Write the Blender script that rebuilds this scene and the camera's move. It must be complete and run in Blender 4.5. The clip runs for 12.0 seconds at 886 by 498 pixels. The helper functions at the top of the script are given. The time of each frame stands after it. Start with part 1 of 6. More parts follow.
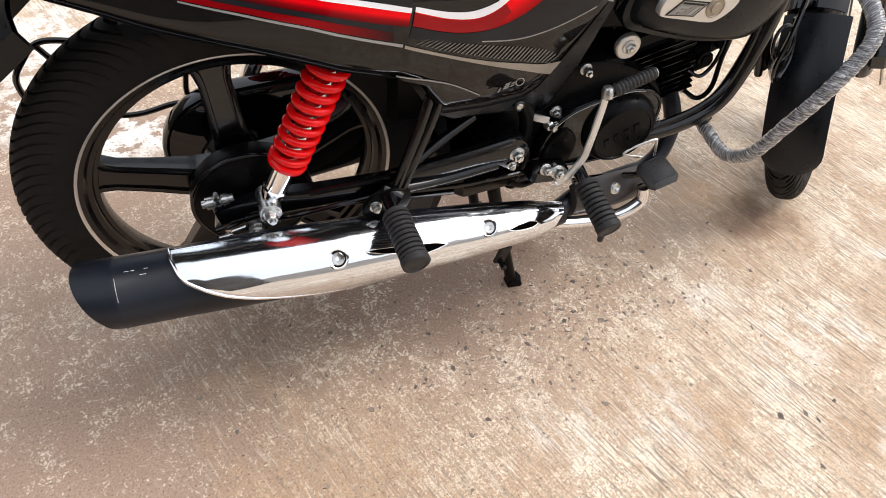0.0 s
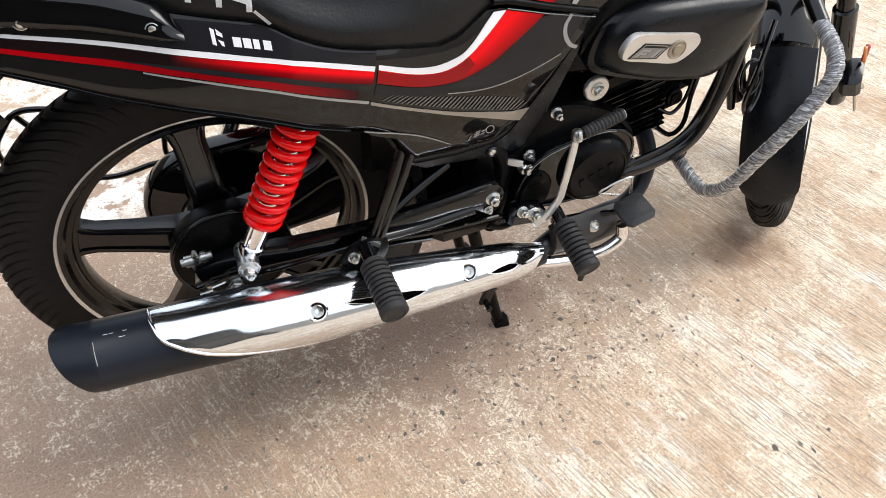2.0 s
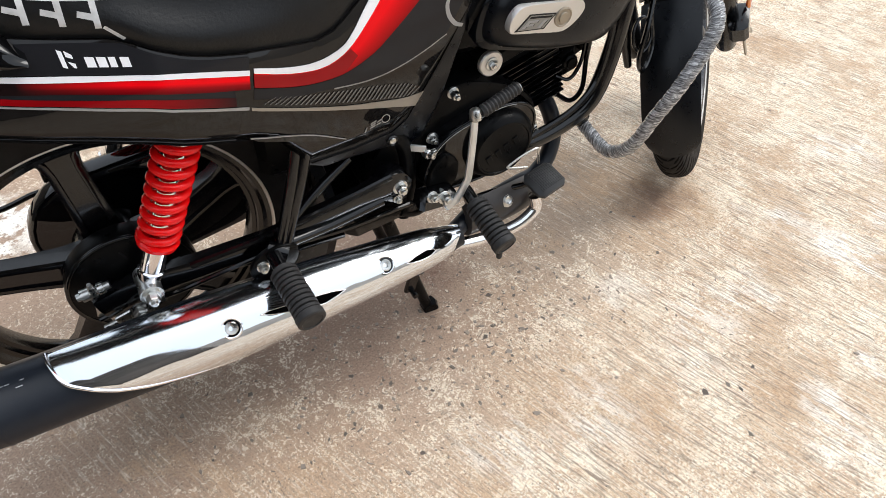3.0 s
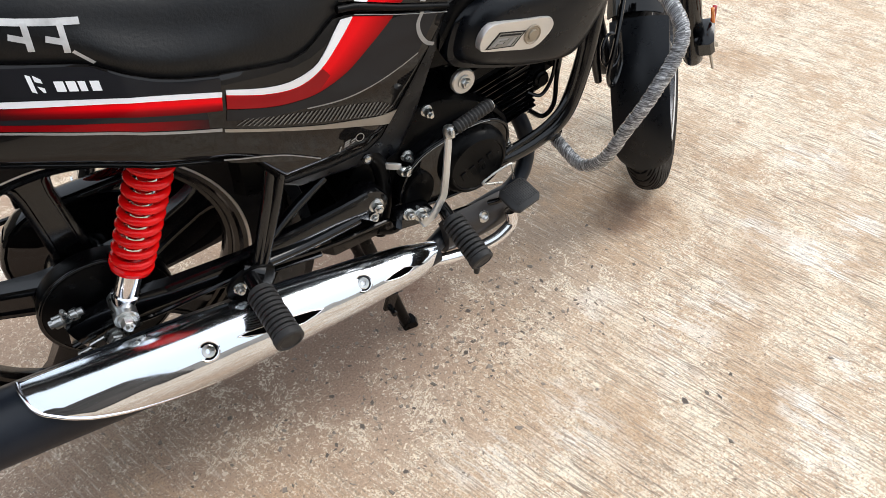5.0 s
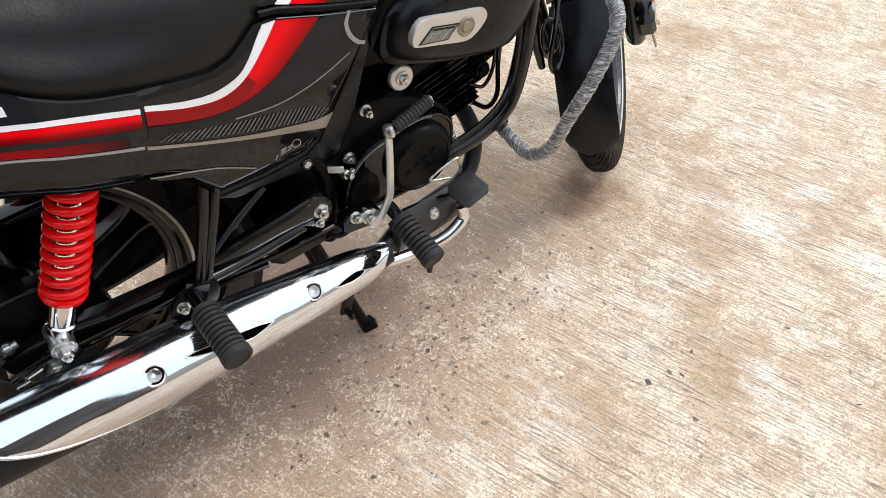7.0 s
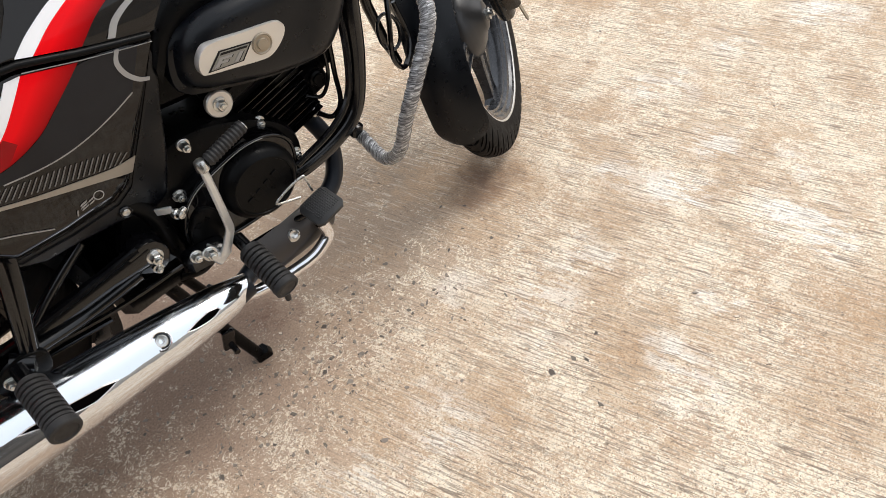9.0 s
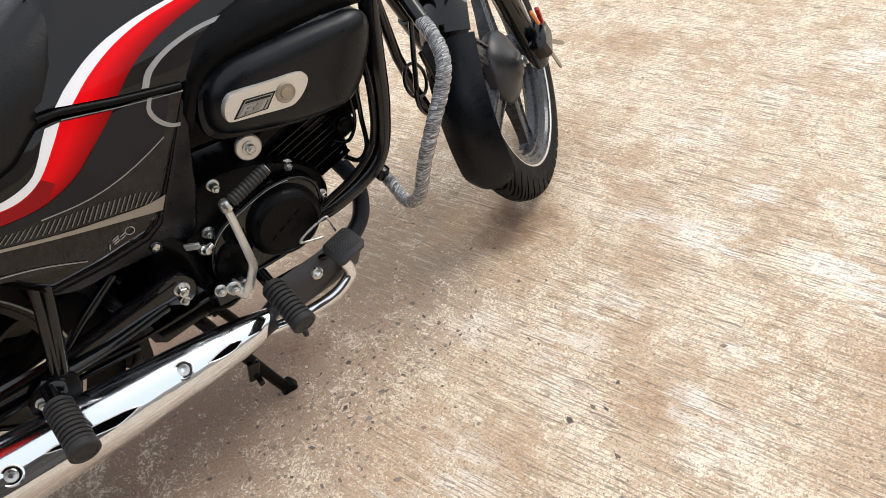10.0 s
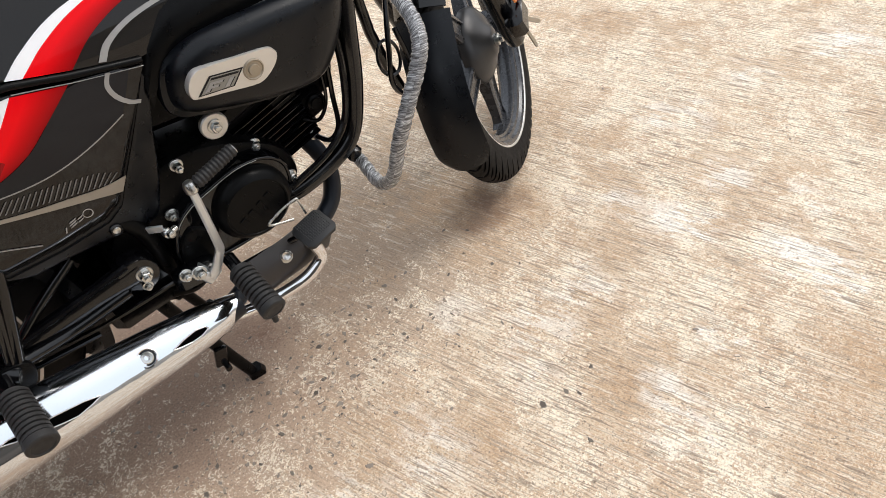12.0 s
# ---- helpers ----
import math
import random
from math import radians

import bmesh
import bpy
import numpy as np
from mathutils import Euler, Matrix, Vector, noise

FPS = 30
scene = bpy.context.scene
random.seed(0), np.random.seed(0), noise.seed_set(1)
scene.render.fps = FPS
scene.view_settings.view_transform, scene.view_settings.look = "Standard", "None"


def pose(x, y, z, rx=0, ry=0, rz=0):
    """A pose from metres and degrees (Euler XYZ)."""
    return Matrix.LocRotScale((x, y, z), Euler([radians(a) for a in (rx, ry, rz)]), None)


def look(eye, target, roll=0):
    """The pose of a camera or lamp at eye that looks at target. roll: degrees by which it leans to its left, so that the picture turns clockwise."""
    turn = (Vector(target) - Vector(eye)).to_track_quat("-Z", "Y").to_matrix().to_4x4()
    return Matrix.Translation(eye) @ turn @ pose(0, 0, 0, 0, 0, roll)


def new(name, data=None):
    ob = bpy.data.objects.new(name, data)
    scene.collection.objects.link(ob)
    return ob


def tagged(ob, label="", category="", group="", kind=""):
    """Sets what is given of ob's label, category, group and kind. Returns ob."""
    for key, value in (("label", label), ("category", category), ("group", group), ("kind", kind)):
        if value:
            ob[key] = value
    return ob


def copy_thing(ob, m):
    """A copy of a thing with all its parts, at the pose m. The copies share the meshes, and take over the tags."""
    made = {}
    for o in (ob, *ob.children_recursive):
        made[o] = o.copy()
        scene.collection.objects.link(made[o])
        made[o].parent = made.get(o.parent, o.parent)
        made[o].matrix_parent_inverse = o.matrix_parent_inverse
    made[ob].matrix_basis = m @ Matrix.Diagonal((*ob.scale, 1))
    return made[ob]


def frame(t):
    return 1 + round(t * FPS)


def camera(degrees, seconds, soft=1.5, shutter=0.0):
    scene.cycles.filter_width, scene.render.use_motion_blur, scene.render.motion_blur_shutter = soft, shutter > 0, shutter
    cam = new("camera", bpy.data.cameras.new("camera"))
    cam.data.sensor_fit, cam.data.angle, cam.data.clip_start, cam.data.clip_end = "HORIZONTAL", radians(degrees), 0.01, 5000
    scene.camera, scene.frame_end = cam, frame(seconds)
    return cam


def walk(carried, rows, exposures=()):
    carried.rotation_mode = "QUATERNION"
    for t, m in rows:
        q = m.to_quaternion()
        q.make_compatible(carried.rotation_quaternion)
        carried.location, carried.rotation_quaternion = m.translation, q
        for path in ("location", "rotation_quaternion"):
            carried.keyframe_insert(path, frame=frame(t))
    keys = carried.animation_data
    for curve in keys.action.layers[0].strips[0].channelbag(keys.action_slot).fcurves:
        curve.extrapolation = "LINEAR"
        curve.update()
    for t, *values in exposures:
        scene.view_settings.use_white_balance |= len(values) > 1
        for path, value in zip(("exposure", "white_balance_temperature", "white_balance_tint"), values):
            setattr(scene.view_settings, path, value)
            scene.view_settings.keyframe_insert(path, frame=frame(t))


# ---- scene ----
cam = camera(67.2, 12.0, 0.55)
PATH = [
    (0, (-0.003, -0.856, 1.128), (0.526, 0.326, -0.396), 7.0),
    (0.5, (0.0, -0.854, 1.126), (0.46, 0.407, -0.356), 9.4),
    (1, (0.038, -0.841, 1.15), (0.492, 0.371, -0.375), 6.0),
    (1.5, (0.045, -0.843, 1.15), (0.596, 0.335, -0.369), 5.9),
    (2, (0.036, -0.858, 1.15), (0.577, 0.399, -0.309), 3.9),
    (2.5, (0.048, -0.849, 1.154), (0.634, 0.344, -0.34), 3.2),
    (3, (0.088, -0.843, 1.155), (0.769, 0.283, -0.351), 2.4),
    (3.5, (0.094, -0.842, 1.162), (0.82, 0.305, -0.307), 2.8),
    (3.7, (0.089, -0.839, 1.156), (0.824, 0.288, -0.324), 3.3),
    (5.3, (0.091, -0.851, 1.156), (0.844, 0.282, -0.31), 2.7),
    (5.5, (0.096, -0.85, 1.153), (0.845, 0.261, -0.332), 3.1),
    (6, (0.109, -0.848, 1.155), (0.874, 0.256, -0.327), 2.1),
    (6.5, (0.122, -0.847, 1.152), (0.901, 0.214, -0.354), 1.6),
    (7, (0.134, -0.845, 1.156), (0.942, 0.215, -0.336), 1.4),
    (7.2, (0.133, -0.842, 1.154), (0.934, 0.219, -0.341), 1.6),
    (8.8, (0.298, -0.918, 1.147), (1.07, 0.11, -0.386), -5.5),
    (9, (0.367, -0.936, 1.145), (1.141, 0.092, -0.386), -7.3),
    (9.5, (0.447, -0.978, 1.143), (1.208, 0.065, -0.384), -9.4),
    (10, (0.424, -0.992, 1.159), (1.115, 0.214, -0.28), -10.7),
    (10.5, (0.42, -0.991, 1.156), (1.097, 0.188, -0.311), -10.3),
    (11, (0.421, -0.983, 1.153), (1.129, 0.184, -0.309), -8.7),
    (11.5, (0.43, -0.98, 1.15), (1.157, 0.172, -0.315), -9.0),
    (12, (0.431, -0.963, 1.15), (1.161, 0.145, -0.347), -7.8),
]
walk(cam, [(t, look(eye, target, roll)) for t, eye, target, roll in PATH], [(0.0, 0.24, 6450, 12), (0.5, 0.20, 6450, 12), (1.5, 0.36, 6300, 10), (2.5, 0.30, 6220, 8), (3.0, 0.20, 6220, 8), (3.5, 0.17, 6220, 8), (5.5, 0.15, 6220, 8), (7.2, 0.15, 6220, 8), (8.8, 0.02, 6450, 9), (12.0, 0.03, 6420, 9)])

# ---- light ----
world = bpy.data.worlds.new("sky")
scene.world = world
world.use_nodes = True
wn, wl = world.node_tree.nodes, world.node_tree.links
bg = wn["Background"]
sky = wn.new("ShaderNodeTexSky")
sky.sky_type = "NISHITA"
sky.sun_disc = False
sky.sun_elevation, sky.sun_rotation = radians(51), radians(95)
sky.air_density, sky.dust_density, sky.ozone_density = 1.0, 6.0, 0.6
veil = wn.new("ShaderNodeMix")
veil.data_type = "RGBA"
veil.inputs[0].default_value = 0.75
wl.new(sky.outputs[0], veil.inputs[6])
veil.inputs[7].default_value = (9.0, 9.4, 10.0, 1)
wl.new(veil.outputs[2], bg.inputs["Color"])
bg.inputs["Strength"].default_value = 0.14
sun = new("sun", bpy.data.lights.new("sun", "SUN"))
sun.data.energy, sun.data.angle, sun.data.color = 1.3, radians(28), (1.0, 0.96, 0.91)
sun.matrix_world = look((3.2, -0.3, 4.0), (0, 0, 0))

# ---- materials ----
def mat(name, color, rough=0.5, metal=0.0, coat=0.0, spec=0.5):
    m = bpy.data.materials.new(name)
    m.use_nodes = True
    p = m.node_tree.nodes["Principled BSDF"]
    p.inputs["Base Color"].default_value = (*color, 1)
    p.inputs["Roughness"].default_value = rough
    p.inputs["Metallic"].default_value = metal
    p.inputs["Coat Weight"].default_value = coat
    p.inputs["Coat Roughness"].default_value = 0.04
    p.inputs["Specular IOR Level"].default_value = spec
    return m


def nodes_of(m):
    return m.node_tree.nodes, m.node_tree.links, m.node_tree.nodes["Principled BSDF"]


def noise_tex(m, scale, detail=4.0, rough=0.6, vector=None):
    n, l, p = nodes_of(m)
    t = n.new("ShaderNodeTexNoise")
    t.inputs["Scale"].default_value, t.inputs["Detail"].default_value, t.inputs["Roughness"].default_value = scale, detail, rough
    if vector is None:
        vector = n.new("ShaderNodeTexCoord").outputs["Object"]
    l.new(vector, t.inputs["Vector"])
    return t.outputs["Fac"]


def ramp(m, fac, stops):
    n, l, p = nodes_of(m)
    r = n.new("ShaderNodeValToRGB")
    el = r.color_ramp.elements
    while len(el) < len(stops):
        el.new(0.5)
    for e, (pos, c) in zip(el, stops):
        e.position = pos
        e.color = (*c, 1) if isinstance(c, tuple) else (c, c, c, 1)
    l.new(fac, r.inputs["Fac"])
    return r.outputs["Color"]


def worn(m, tint=0.25, rough_lo=None, rough_hi=None, bump=0.0, scale=60.0, fine=400.0):
    """Grain and smudges at two scales, on the colour, the roughness and the relief."""
    n, l, p = nodes_of(m)
    big, small = noise_tex(m, scale / 8), noise_tex(m, fine)
    base = tuple(p.inputs["Base Color"].default_value)[:3]
    lo, hi = tuple(c * (1 - tint) for c in base), tuple(min(1, c * (1 + tint)) for c in base)
    l.new(ramp(m, big, [(0.3, lo), (0.7, hi)]), p.inputs["Base Color"])
    if rough_lo is not None:
        l.new(ramp(m, noise_tex(m, scale), [(0.3, rough_lo), (0.7, rough_hi)]), p.inputs["Roughness"])
    if bump:
        b = n.new("ShaderNodeBump")
        b.inputs["Strength"].default_value, b.inputs["Distance"].default_value = bump, 0.001
        l.new(small, b.inputs["Height"])
        l.new(b.outputs["Normal"], p.inputs["Normal"])
    return m


PAINT = worn(mat("charcoal_paint", (0.0095, 0.0084, 0.0080), 0.25, 0.0, 0.7, 0.0), 0.15, 0.16, 0.26)
GREY_PAINT = worn(mat("grey_decal", (0.015, 0.015, 0.0175), 0.3, 0.0, 0.35, 0.03), 0.1)
BLACK_GLOSS = worn(mat("black_gloss", (0.002, 0.002, 0.0025), 0.12, 0.0, 0.9, 0.0), 0.2, 0.08, 0.2)
FRAME_BLACK = worn(mat("frame_black", (0.002, 0.002, 0.0026), 0.2, 0.0, 0.2, 0.4), 0.25, 0.12, 0.24)
MATTE = worn(mat("matte_plastic", (0.0030, 0.0038, 0.0056), 0.32, spec=0.3), 0.15, 0.25, 0.36, 0.15)
ENGINE = worn(mat("engine_black", (0.0026, 0.0026, 0.0028), 0.3, spec=0.11), 0.2, 0.24, 0.42, 0.12)
EXHAUST = worn(mat("exhaust_black", (0.009, 0.0115, 0.017), 0.36, spec=0.27), 0.25, 0.28, 0.46, 0.12)
TYRE = worn(mat("tyre_rubber", (0.0115, 0.0105, 0.010), 0.7, spec=0.12), 0.3, 0.55, 0.8, 0.3)
RUBBER = worn(mat("peg_rubber", (0.022, 0.021, 0.021), 0.5, spec=0.45), 0.25, 0.5, 0.75, 0.25)
VINYL = worn(mat("seat_vinyl", (0.005, 0.0053, 0.006), 0.45, spec=0.3), 0.25, 0.36, 0.55, 0.5, 40, 260)
CHROME = worn(mat("chrome", (0.84, 0.84, 0.87), 0.06, 1.0), 0.05, 0.04, 0.13, 0.0, 40)


def polished():
    """Large chromed sheet: faintly rippled along its length, with dust and fine scuffs."""
    m = mat("polished_sheet", (0.79, 0.83, 0.89), 0.07, 1.0)
    n, l, p = nodes_of(m)
    mp = n.new("ShaderNodeMapping")
    mp.inputs["Scale"].default_value = (0.7, 4.0, 4.0)
    mp.inputs["Rotation"].default_value = (0, -0.109, 0)
    l.new(n.new("ShaderNodeTexCoord").outputs["Object"], mp.inputs["Vector"])
    f = noise_tex(m, 5.5, 2.5, 0.55, mp.outputs[0])
    b = n.new("ShaderNodeBump")
    b.inputs["Strength"].default_value, b.inputs["Distance"].default_value = 0.5, 0.0035
    l.new(f, b.inputs["Height"])
    l.new(b.outputs["Normal"], p.inputs["Normal"])
    # dust lies on the upper side
    up = n.new("ShaderNodeSeparateXYZ")
    l.new(n.new("ShaderNodeNewGeometry").outputs["Normal"], up.inputs[0])
    dust = n.new("ShaderNodeMapRange")
    dust.inputs[1].default_value, dust.inputs[2].default_value, dust.inputs[4].default_value = 0.80, 1.0, 0.09
    l.new(up.outputs[2], dust.inputs[0])
    total = n.new("ShaderNodeMath")
    l.new(dust.outputs[0], total.inputs[0])
    l.new(ramp(m, noise_tex(m, 170.0, 5.0, 0.7), [(0.40, 0.045), (0.58, 0.07), (0.72, 0.15)]), total.inputs[1])
    l.new(total.outputs[0], p.inputs["Roughness"])
    return m


POLISHED = polished()
ZINC = worn(mat("zinc_steel", (0.62, 0.62, 0.60), 0.28, 1.0), 0.15, 0.2, 0.4, 0.1)
ALLOY = worn(mat("cast_alloy", (0.70, 0.72, 0.73), 0.34, 0.85), 0.12, 0.3, 0.48, 0.15)
PLATE = worn(mat("satin_badge", (0.68, 0.66, 0.63), 0.38, 0.7), 0.1, 0.3, 0.45)
SPRING = worn(mat("red_spring", (0.80, 0.003, 0.004), 0.22, 0.0, 0.35, 0.15), 0.12)
WHITE = worn(mat("white_decal", (0.90, 0.90, 0.92), 0.3, 0.0, 0.6), 0.04)
DARK_RED = worn(mat("dark_red_decal", (0.30, 0.002, 0.005), 0.3, 0.0, 0.3, 0.05), 0.15)
TAN = worn(mat("tan_decal", (0.30, 0.27, 0.23), 0.35, 0.4, 0.6), 0.1)
SILVER = worn(mat("silver_line", (0.34, 0.335, 0.33), 0.4, 0.3), 0.12)
SHADOW_TIN = worn(mat("shaded_tin", (0.27, 0.262, 0.24), 0.45, 0.4), 0.1)
HATCH = worn(mat("hatch_print", (0.17, 0.165, 0.16), 0.4, 0.2), 0.12)
CHALK = worn(mat("white_print", (0.55, 0.55, 0.55), 0.6), 0.35, None, None, 0.2, 200)
AMBER = mat("amber_lens", (0.85, 0.22, 0.02), 0.15, 0.0, 1.0)
RED_LENS = mat("red_lens", (0.45, 0.02, 0.02), 0.15, 0.0, 1.0)
LENS = worn(mat("clear_lens", (0.14, 0.145, 0.155), 0.10, 0.0, 1.0), 0.5, None, None, 0.0, 300)
DRUM = worn(mat("satin_grey_casting", (0.050, 0.049, 0.050), 0.36, 0.35, 0.0, 0.4), 0.15, 0.3, 0.42, 0.1)
RIM_GREY = worn(mat("satin_rim_paint", (0.055, 0.057, 0.063), 0.26, 0.45, 0.3, 0.4), 0.15, 0.2, 0.34)
PIN = worn(mat("dull_tan_steel", (0.36, 0.31, 0.24), 0.45, 0.6), 0.25, 0.35, 0.6)
HOUSING = mat("indicator_housing", (0.005, 0.008, 0.014), 0.2, 0.0, 0.6)


def shaded_red():
    """Red stripe print, darker along its lower edge and fading at its rear end."""
    m = mat("shaded_red_decal", (0.62, 0.002, 0.005), 0.3, 0.0, 0.2, 0.03)
    n, l, p = nodes_of(m)
    sep, uv = n.new("ShaderNodeSeparateXYZ"), n.new("ShaderNodeSeparateXYZ")
    co = n.new("ShaderNodeTexCoord")
    l.new(co.outputs["Object"], sep.inputs[0])
    l.new(co.outputs["UV"], uv.inputs[0])
    r = n.new("ShaderNodeMapRange")
    r.inputs[1].default_value, r.inputs[2].default_value = 0.0, 0.10
    l.new(sep.outputs[0], r.inputs[0])
    mx = n.new("ShaderNodeMix")
    mx.data_type = "RGBA"
    l.new(r.outputs[0], mx.inputs[0])
    mx.inputs[6].default_value = (0.012, 0.006, 0.006, 1)
    l.new(ramp(m, uv.outputs[1], [(0.0, (0.10, 0.001, 0.003)), (0.30, (0.30, 0.002, 0.005)), (0.55, (0.90, 0.002, 0.007)), (1.0, (0.86, 0.002, 0.007))]), mx.inputs[7])
    l.new(mx.outputs[2], p.inputs["Base Color"])
    return m


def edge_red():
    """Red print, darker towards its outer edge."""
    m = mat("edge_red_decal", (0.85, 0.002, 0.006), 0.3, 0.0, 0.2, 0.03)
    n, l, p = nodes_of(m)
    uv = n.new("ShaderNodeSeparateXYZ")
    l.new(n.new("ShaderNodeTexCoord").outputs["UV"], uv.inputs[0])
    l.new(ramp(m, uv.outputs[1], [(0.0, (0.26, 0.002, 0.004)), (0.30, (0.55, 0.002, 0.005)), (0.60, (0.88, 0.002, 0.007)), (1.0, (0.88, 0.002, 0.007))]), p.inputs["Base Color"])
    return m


def trailing_red():
    """Dark red stripe print that fades out at both ends."""
    m = mat("trailing_red_decal", (0.24, 0.002, 0.005), 0.3, 0.0, 0.2, 0.03)
    n, l, p = nodes_of(m)
    sep = n.new("ShaderNodeSeparateXYZ")
    l.new(n.new("ShaderNodeTexCoord").outputs["Object"], sep.inputs[0])
    r = n.new("ShaderNodeMapRange")
    r.inputs[1].default_value, r.inputs[2].default_value = -0.13, 0.21
    l.new(sep.outputs[0], r.inputs[0])
    l.new(ramp(m, r.outputs[0], [(0.0, (0.40, 0.002, 0.006)), (0.2, (0.34, 0.002, 0.005)), (0.45, (0.20, 0.002, 0.004)), (0.7, (0.30, 0.002, 0.005)), (1.0, (0.014, 0.009, 0.010))]), p.inputs["Base Color"])
    return m


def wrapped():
    """Clear packing film wound round a black tube: streaks of glare painted pale, and dark gaps."""
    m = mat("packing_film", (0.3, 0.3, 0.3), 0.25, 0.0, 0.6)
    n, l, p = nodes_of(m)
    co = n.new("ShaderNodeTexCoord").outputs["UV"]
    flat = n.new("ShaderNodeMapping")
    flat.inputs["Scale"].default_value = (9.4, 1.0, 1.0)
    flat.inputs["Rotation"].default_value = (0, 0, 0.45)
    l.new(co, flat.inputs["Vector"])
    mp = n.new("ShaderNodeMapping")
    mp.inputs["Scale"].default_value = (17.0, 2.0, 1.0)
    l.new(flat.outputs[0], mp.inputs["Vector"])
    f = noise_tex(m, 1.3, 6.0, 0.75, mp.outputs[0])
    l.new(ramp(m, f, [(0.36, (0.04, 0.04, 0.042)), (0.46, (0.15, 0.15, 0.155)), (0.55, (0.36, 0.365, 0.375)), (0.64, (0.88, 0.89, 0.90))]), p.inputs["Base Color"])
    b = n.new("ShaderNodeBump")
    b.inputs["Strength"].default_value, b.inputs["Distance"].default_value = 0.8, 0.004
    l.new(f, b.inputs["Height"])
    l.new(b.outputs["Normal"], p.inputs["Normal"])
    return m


FADE_RED, SHADE_RED, TRAIL_RED, FILM = shaded_red(), edge_red(), trailing_red(), wrapped()
GUARD = worn(mat("satin_guard_paint", (0.040, 0.035, 0.033), 0.36, spec=0.35), 0.2, 0.3, 0.45, 0.1)
PAD = worn(mat("pedal_rubber", (0.024, 0.024, 0.0248), 0.55, spec=0.45), 0.25, 0.45, 0.65, 0.2)
VOID = mat("painted_slot_dark", (0.002, 0.002, 0.002), 0.9, spec=0.0)


def concrete():
    """Broom-finished concrete: pale cream ridges, dark grooves, red-brown earth stains, white patches, fine grit, and
    shade painted under the machine.
    """
    m = mat("broomed_concrete", (0.4, 0.3, 0.2), 0.85, spec=0.25)
    n, l, p = nodes_of(m)
    co = n.new("ShaderNodeTexCoord").outputs["Object"]

    def dot(v):
        d = n.new("ShaderNodeVectorMath")
        d.operation = "DOT_PRODUCT"
        l.new(co, d.inputs[0])
        d.inputs[1].default_value = v
        return d.outputs["Value"]

    def along(a, b, shift=0.0):
        """Coordinates stretched along the broom strokes."""
        c = n.new("ShaderNodeCombineXYZ")
        l.new(dot((0.36 * a, -0.93 * a, 0)), c.inputs[0])
        l.new(dot((0.93 * b, 0.36 * b, 0)), c.inputs[1])
        c.inputs[2].default_value = shift
        return c.outputs[0]

    def mix(fac, a, b, mode="MIX"):
        x = n.new("ShaderNodeMix")
        x.data_type, x.blend_type = "RGBA", mode
        for sock, v in ((x.inputs[0], fac), (x.inputs[6], a), (x.inputs[7], b)):
            if isinstance(v, (float, int)):
                sock.default_value = v
            elif isinstance(v, tuple):
                sock.default_value = (*v, 1)
            else:
                l.new(v, sock)
        return x.outputs[2]

    def math_node(op, a, b):
        x = n.new("ShaderNodeMath")
        x.operation, x.use_clamp = op, True
        for sock, v in ((x.inputs[0], a), (x.inputs[1], b)):
            if isinstance(v, (float, int)):
                sock.default_value = v
            else:
                l.new(v, sock)
        return x.outputs[0]

    warp = n.new("ShaderNodeTexNoise")
    warp.inputs["Scale"].default_value, warp.inputs["Detail"].default_value = 9.0, 6.0
    warp.inputs["Roughness"].default_value = 0.7
    l.new(co, warp.inputs["Vector"])
    pushed = n.new("ShaderNodeVectorMath")
    pushed.operation = "MULTIPLY_ADD"
    l.new(warp.outputs["Color"], pushed.inputs[0])
    pushed.inputs[1].default_value = (0.26, 0.26, 0.0)
    l.new(co, pushed.inputs[2])

    def blob(x, y, r, soft=0.5):
        """A ragged patch round (x, y): 1 inside, 0 outside."""
        d = n.new("ShaderNodeVectorMath")
        d.operation = "DISTANCE"
        l.new(pushed.outputs[0], d.inputs[0])
        d.inputs[1].default_value = (x + 0.13, y + 0.13, 0)
        mr = n.new("ShaderNodeMapRange")
        mr.inputs[1].default_value, mr.inputs[2].default_value = r * (1 + soft), r * (1 - soft)
        l.new(d.outputs["Value"], mr.inputs[0])
        return mr.outputs[0]

    def bent(k, v):
        """Lets straight strokes waver a little."""
        x = n.new("ShaderNodeVectorMath")
        x.operation = "MULTIPLY_ADD"
        l.new(warp.outputs["Color"], x.inputs[0])
        x.inputs[1].default_value = (k, k, k)
        l.new(v, x.inputs[2])
        return x.outputs[0]

    def worms(scale, distort, detail=1.5):
        """Curled flecks: noise pulled out of shape."""
        t = n.new("ShaderNodeTexNoise")
        for key, v in (("Scale", scale), ("Detail", detail), ("Roughness", 0.55), ("Distortion", distort)):
            t.inputs[key].default_value = v
        l.new(co, t.inputs["Vector"])
        return t.outputs["Fac"]

    grooves = noise_tex(m, 1.0, 1.5, 0.5, bent(1.3, along(22.0, 265.0)))
    deep = noise_tex(m, 1.0, 1.0, 0.5, bent(1.3, along(17.0, 205.0, 7.0)))
    rake = n.new("ShaderNodeTexWave")
    rake.bands_direction = "Y"
    for key, v in (("Scale", 36.0), ("Distortion", 5.0), ("Detail", 3.0), ("Detail Scale", 0.35), ("Detail Roughness", 0.6)):
        rake.inputs[key].default_value = v
    l.new(bent(0.010, along(0.16, 1.0)), rake.inputs["Vector"])
    broken = noise_tex(m, 1.0, 3.0, 0.6, along(11.0, 60.0, 9.0))
    strokes = noise_tex(m, 1.0, 6.0, 0.75, bent(1.5, along(9.0, 16.0, 3.0)))
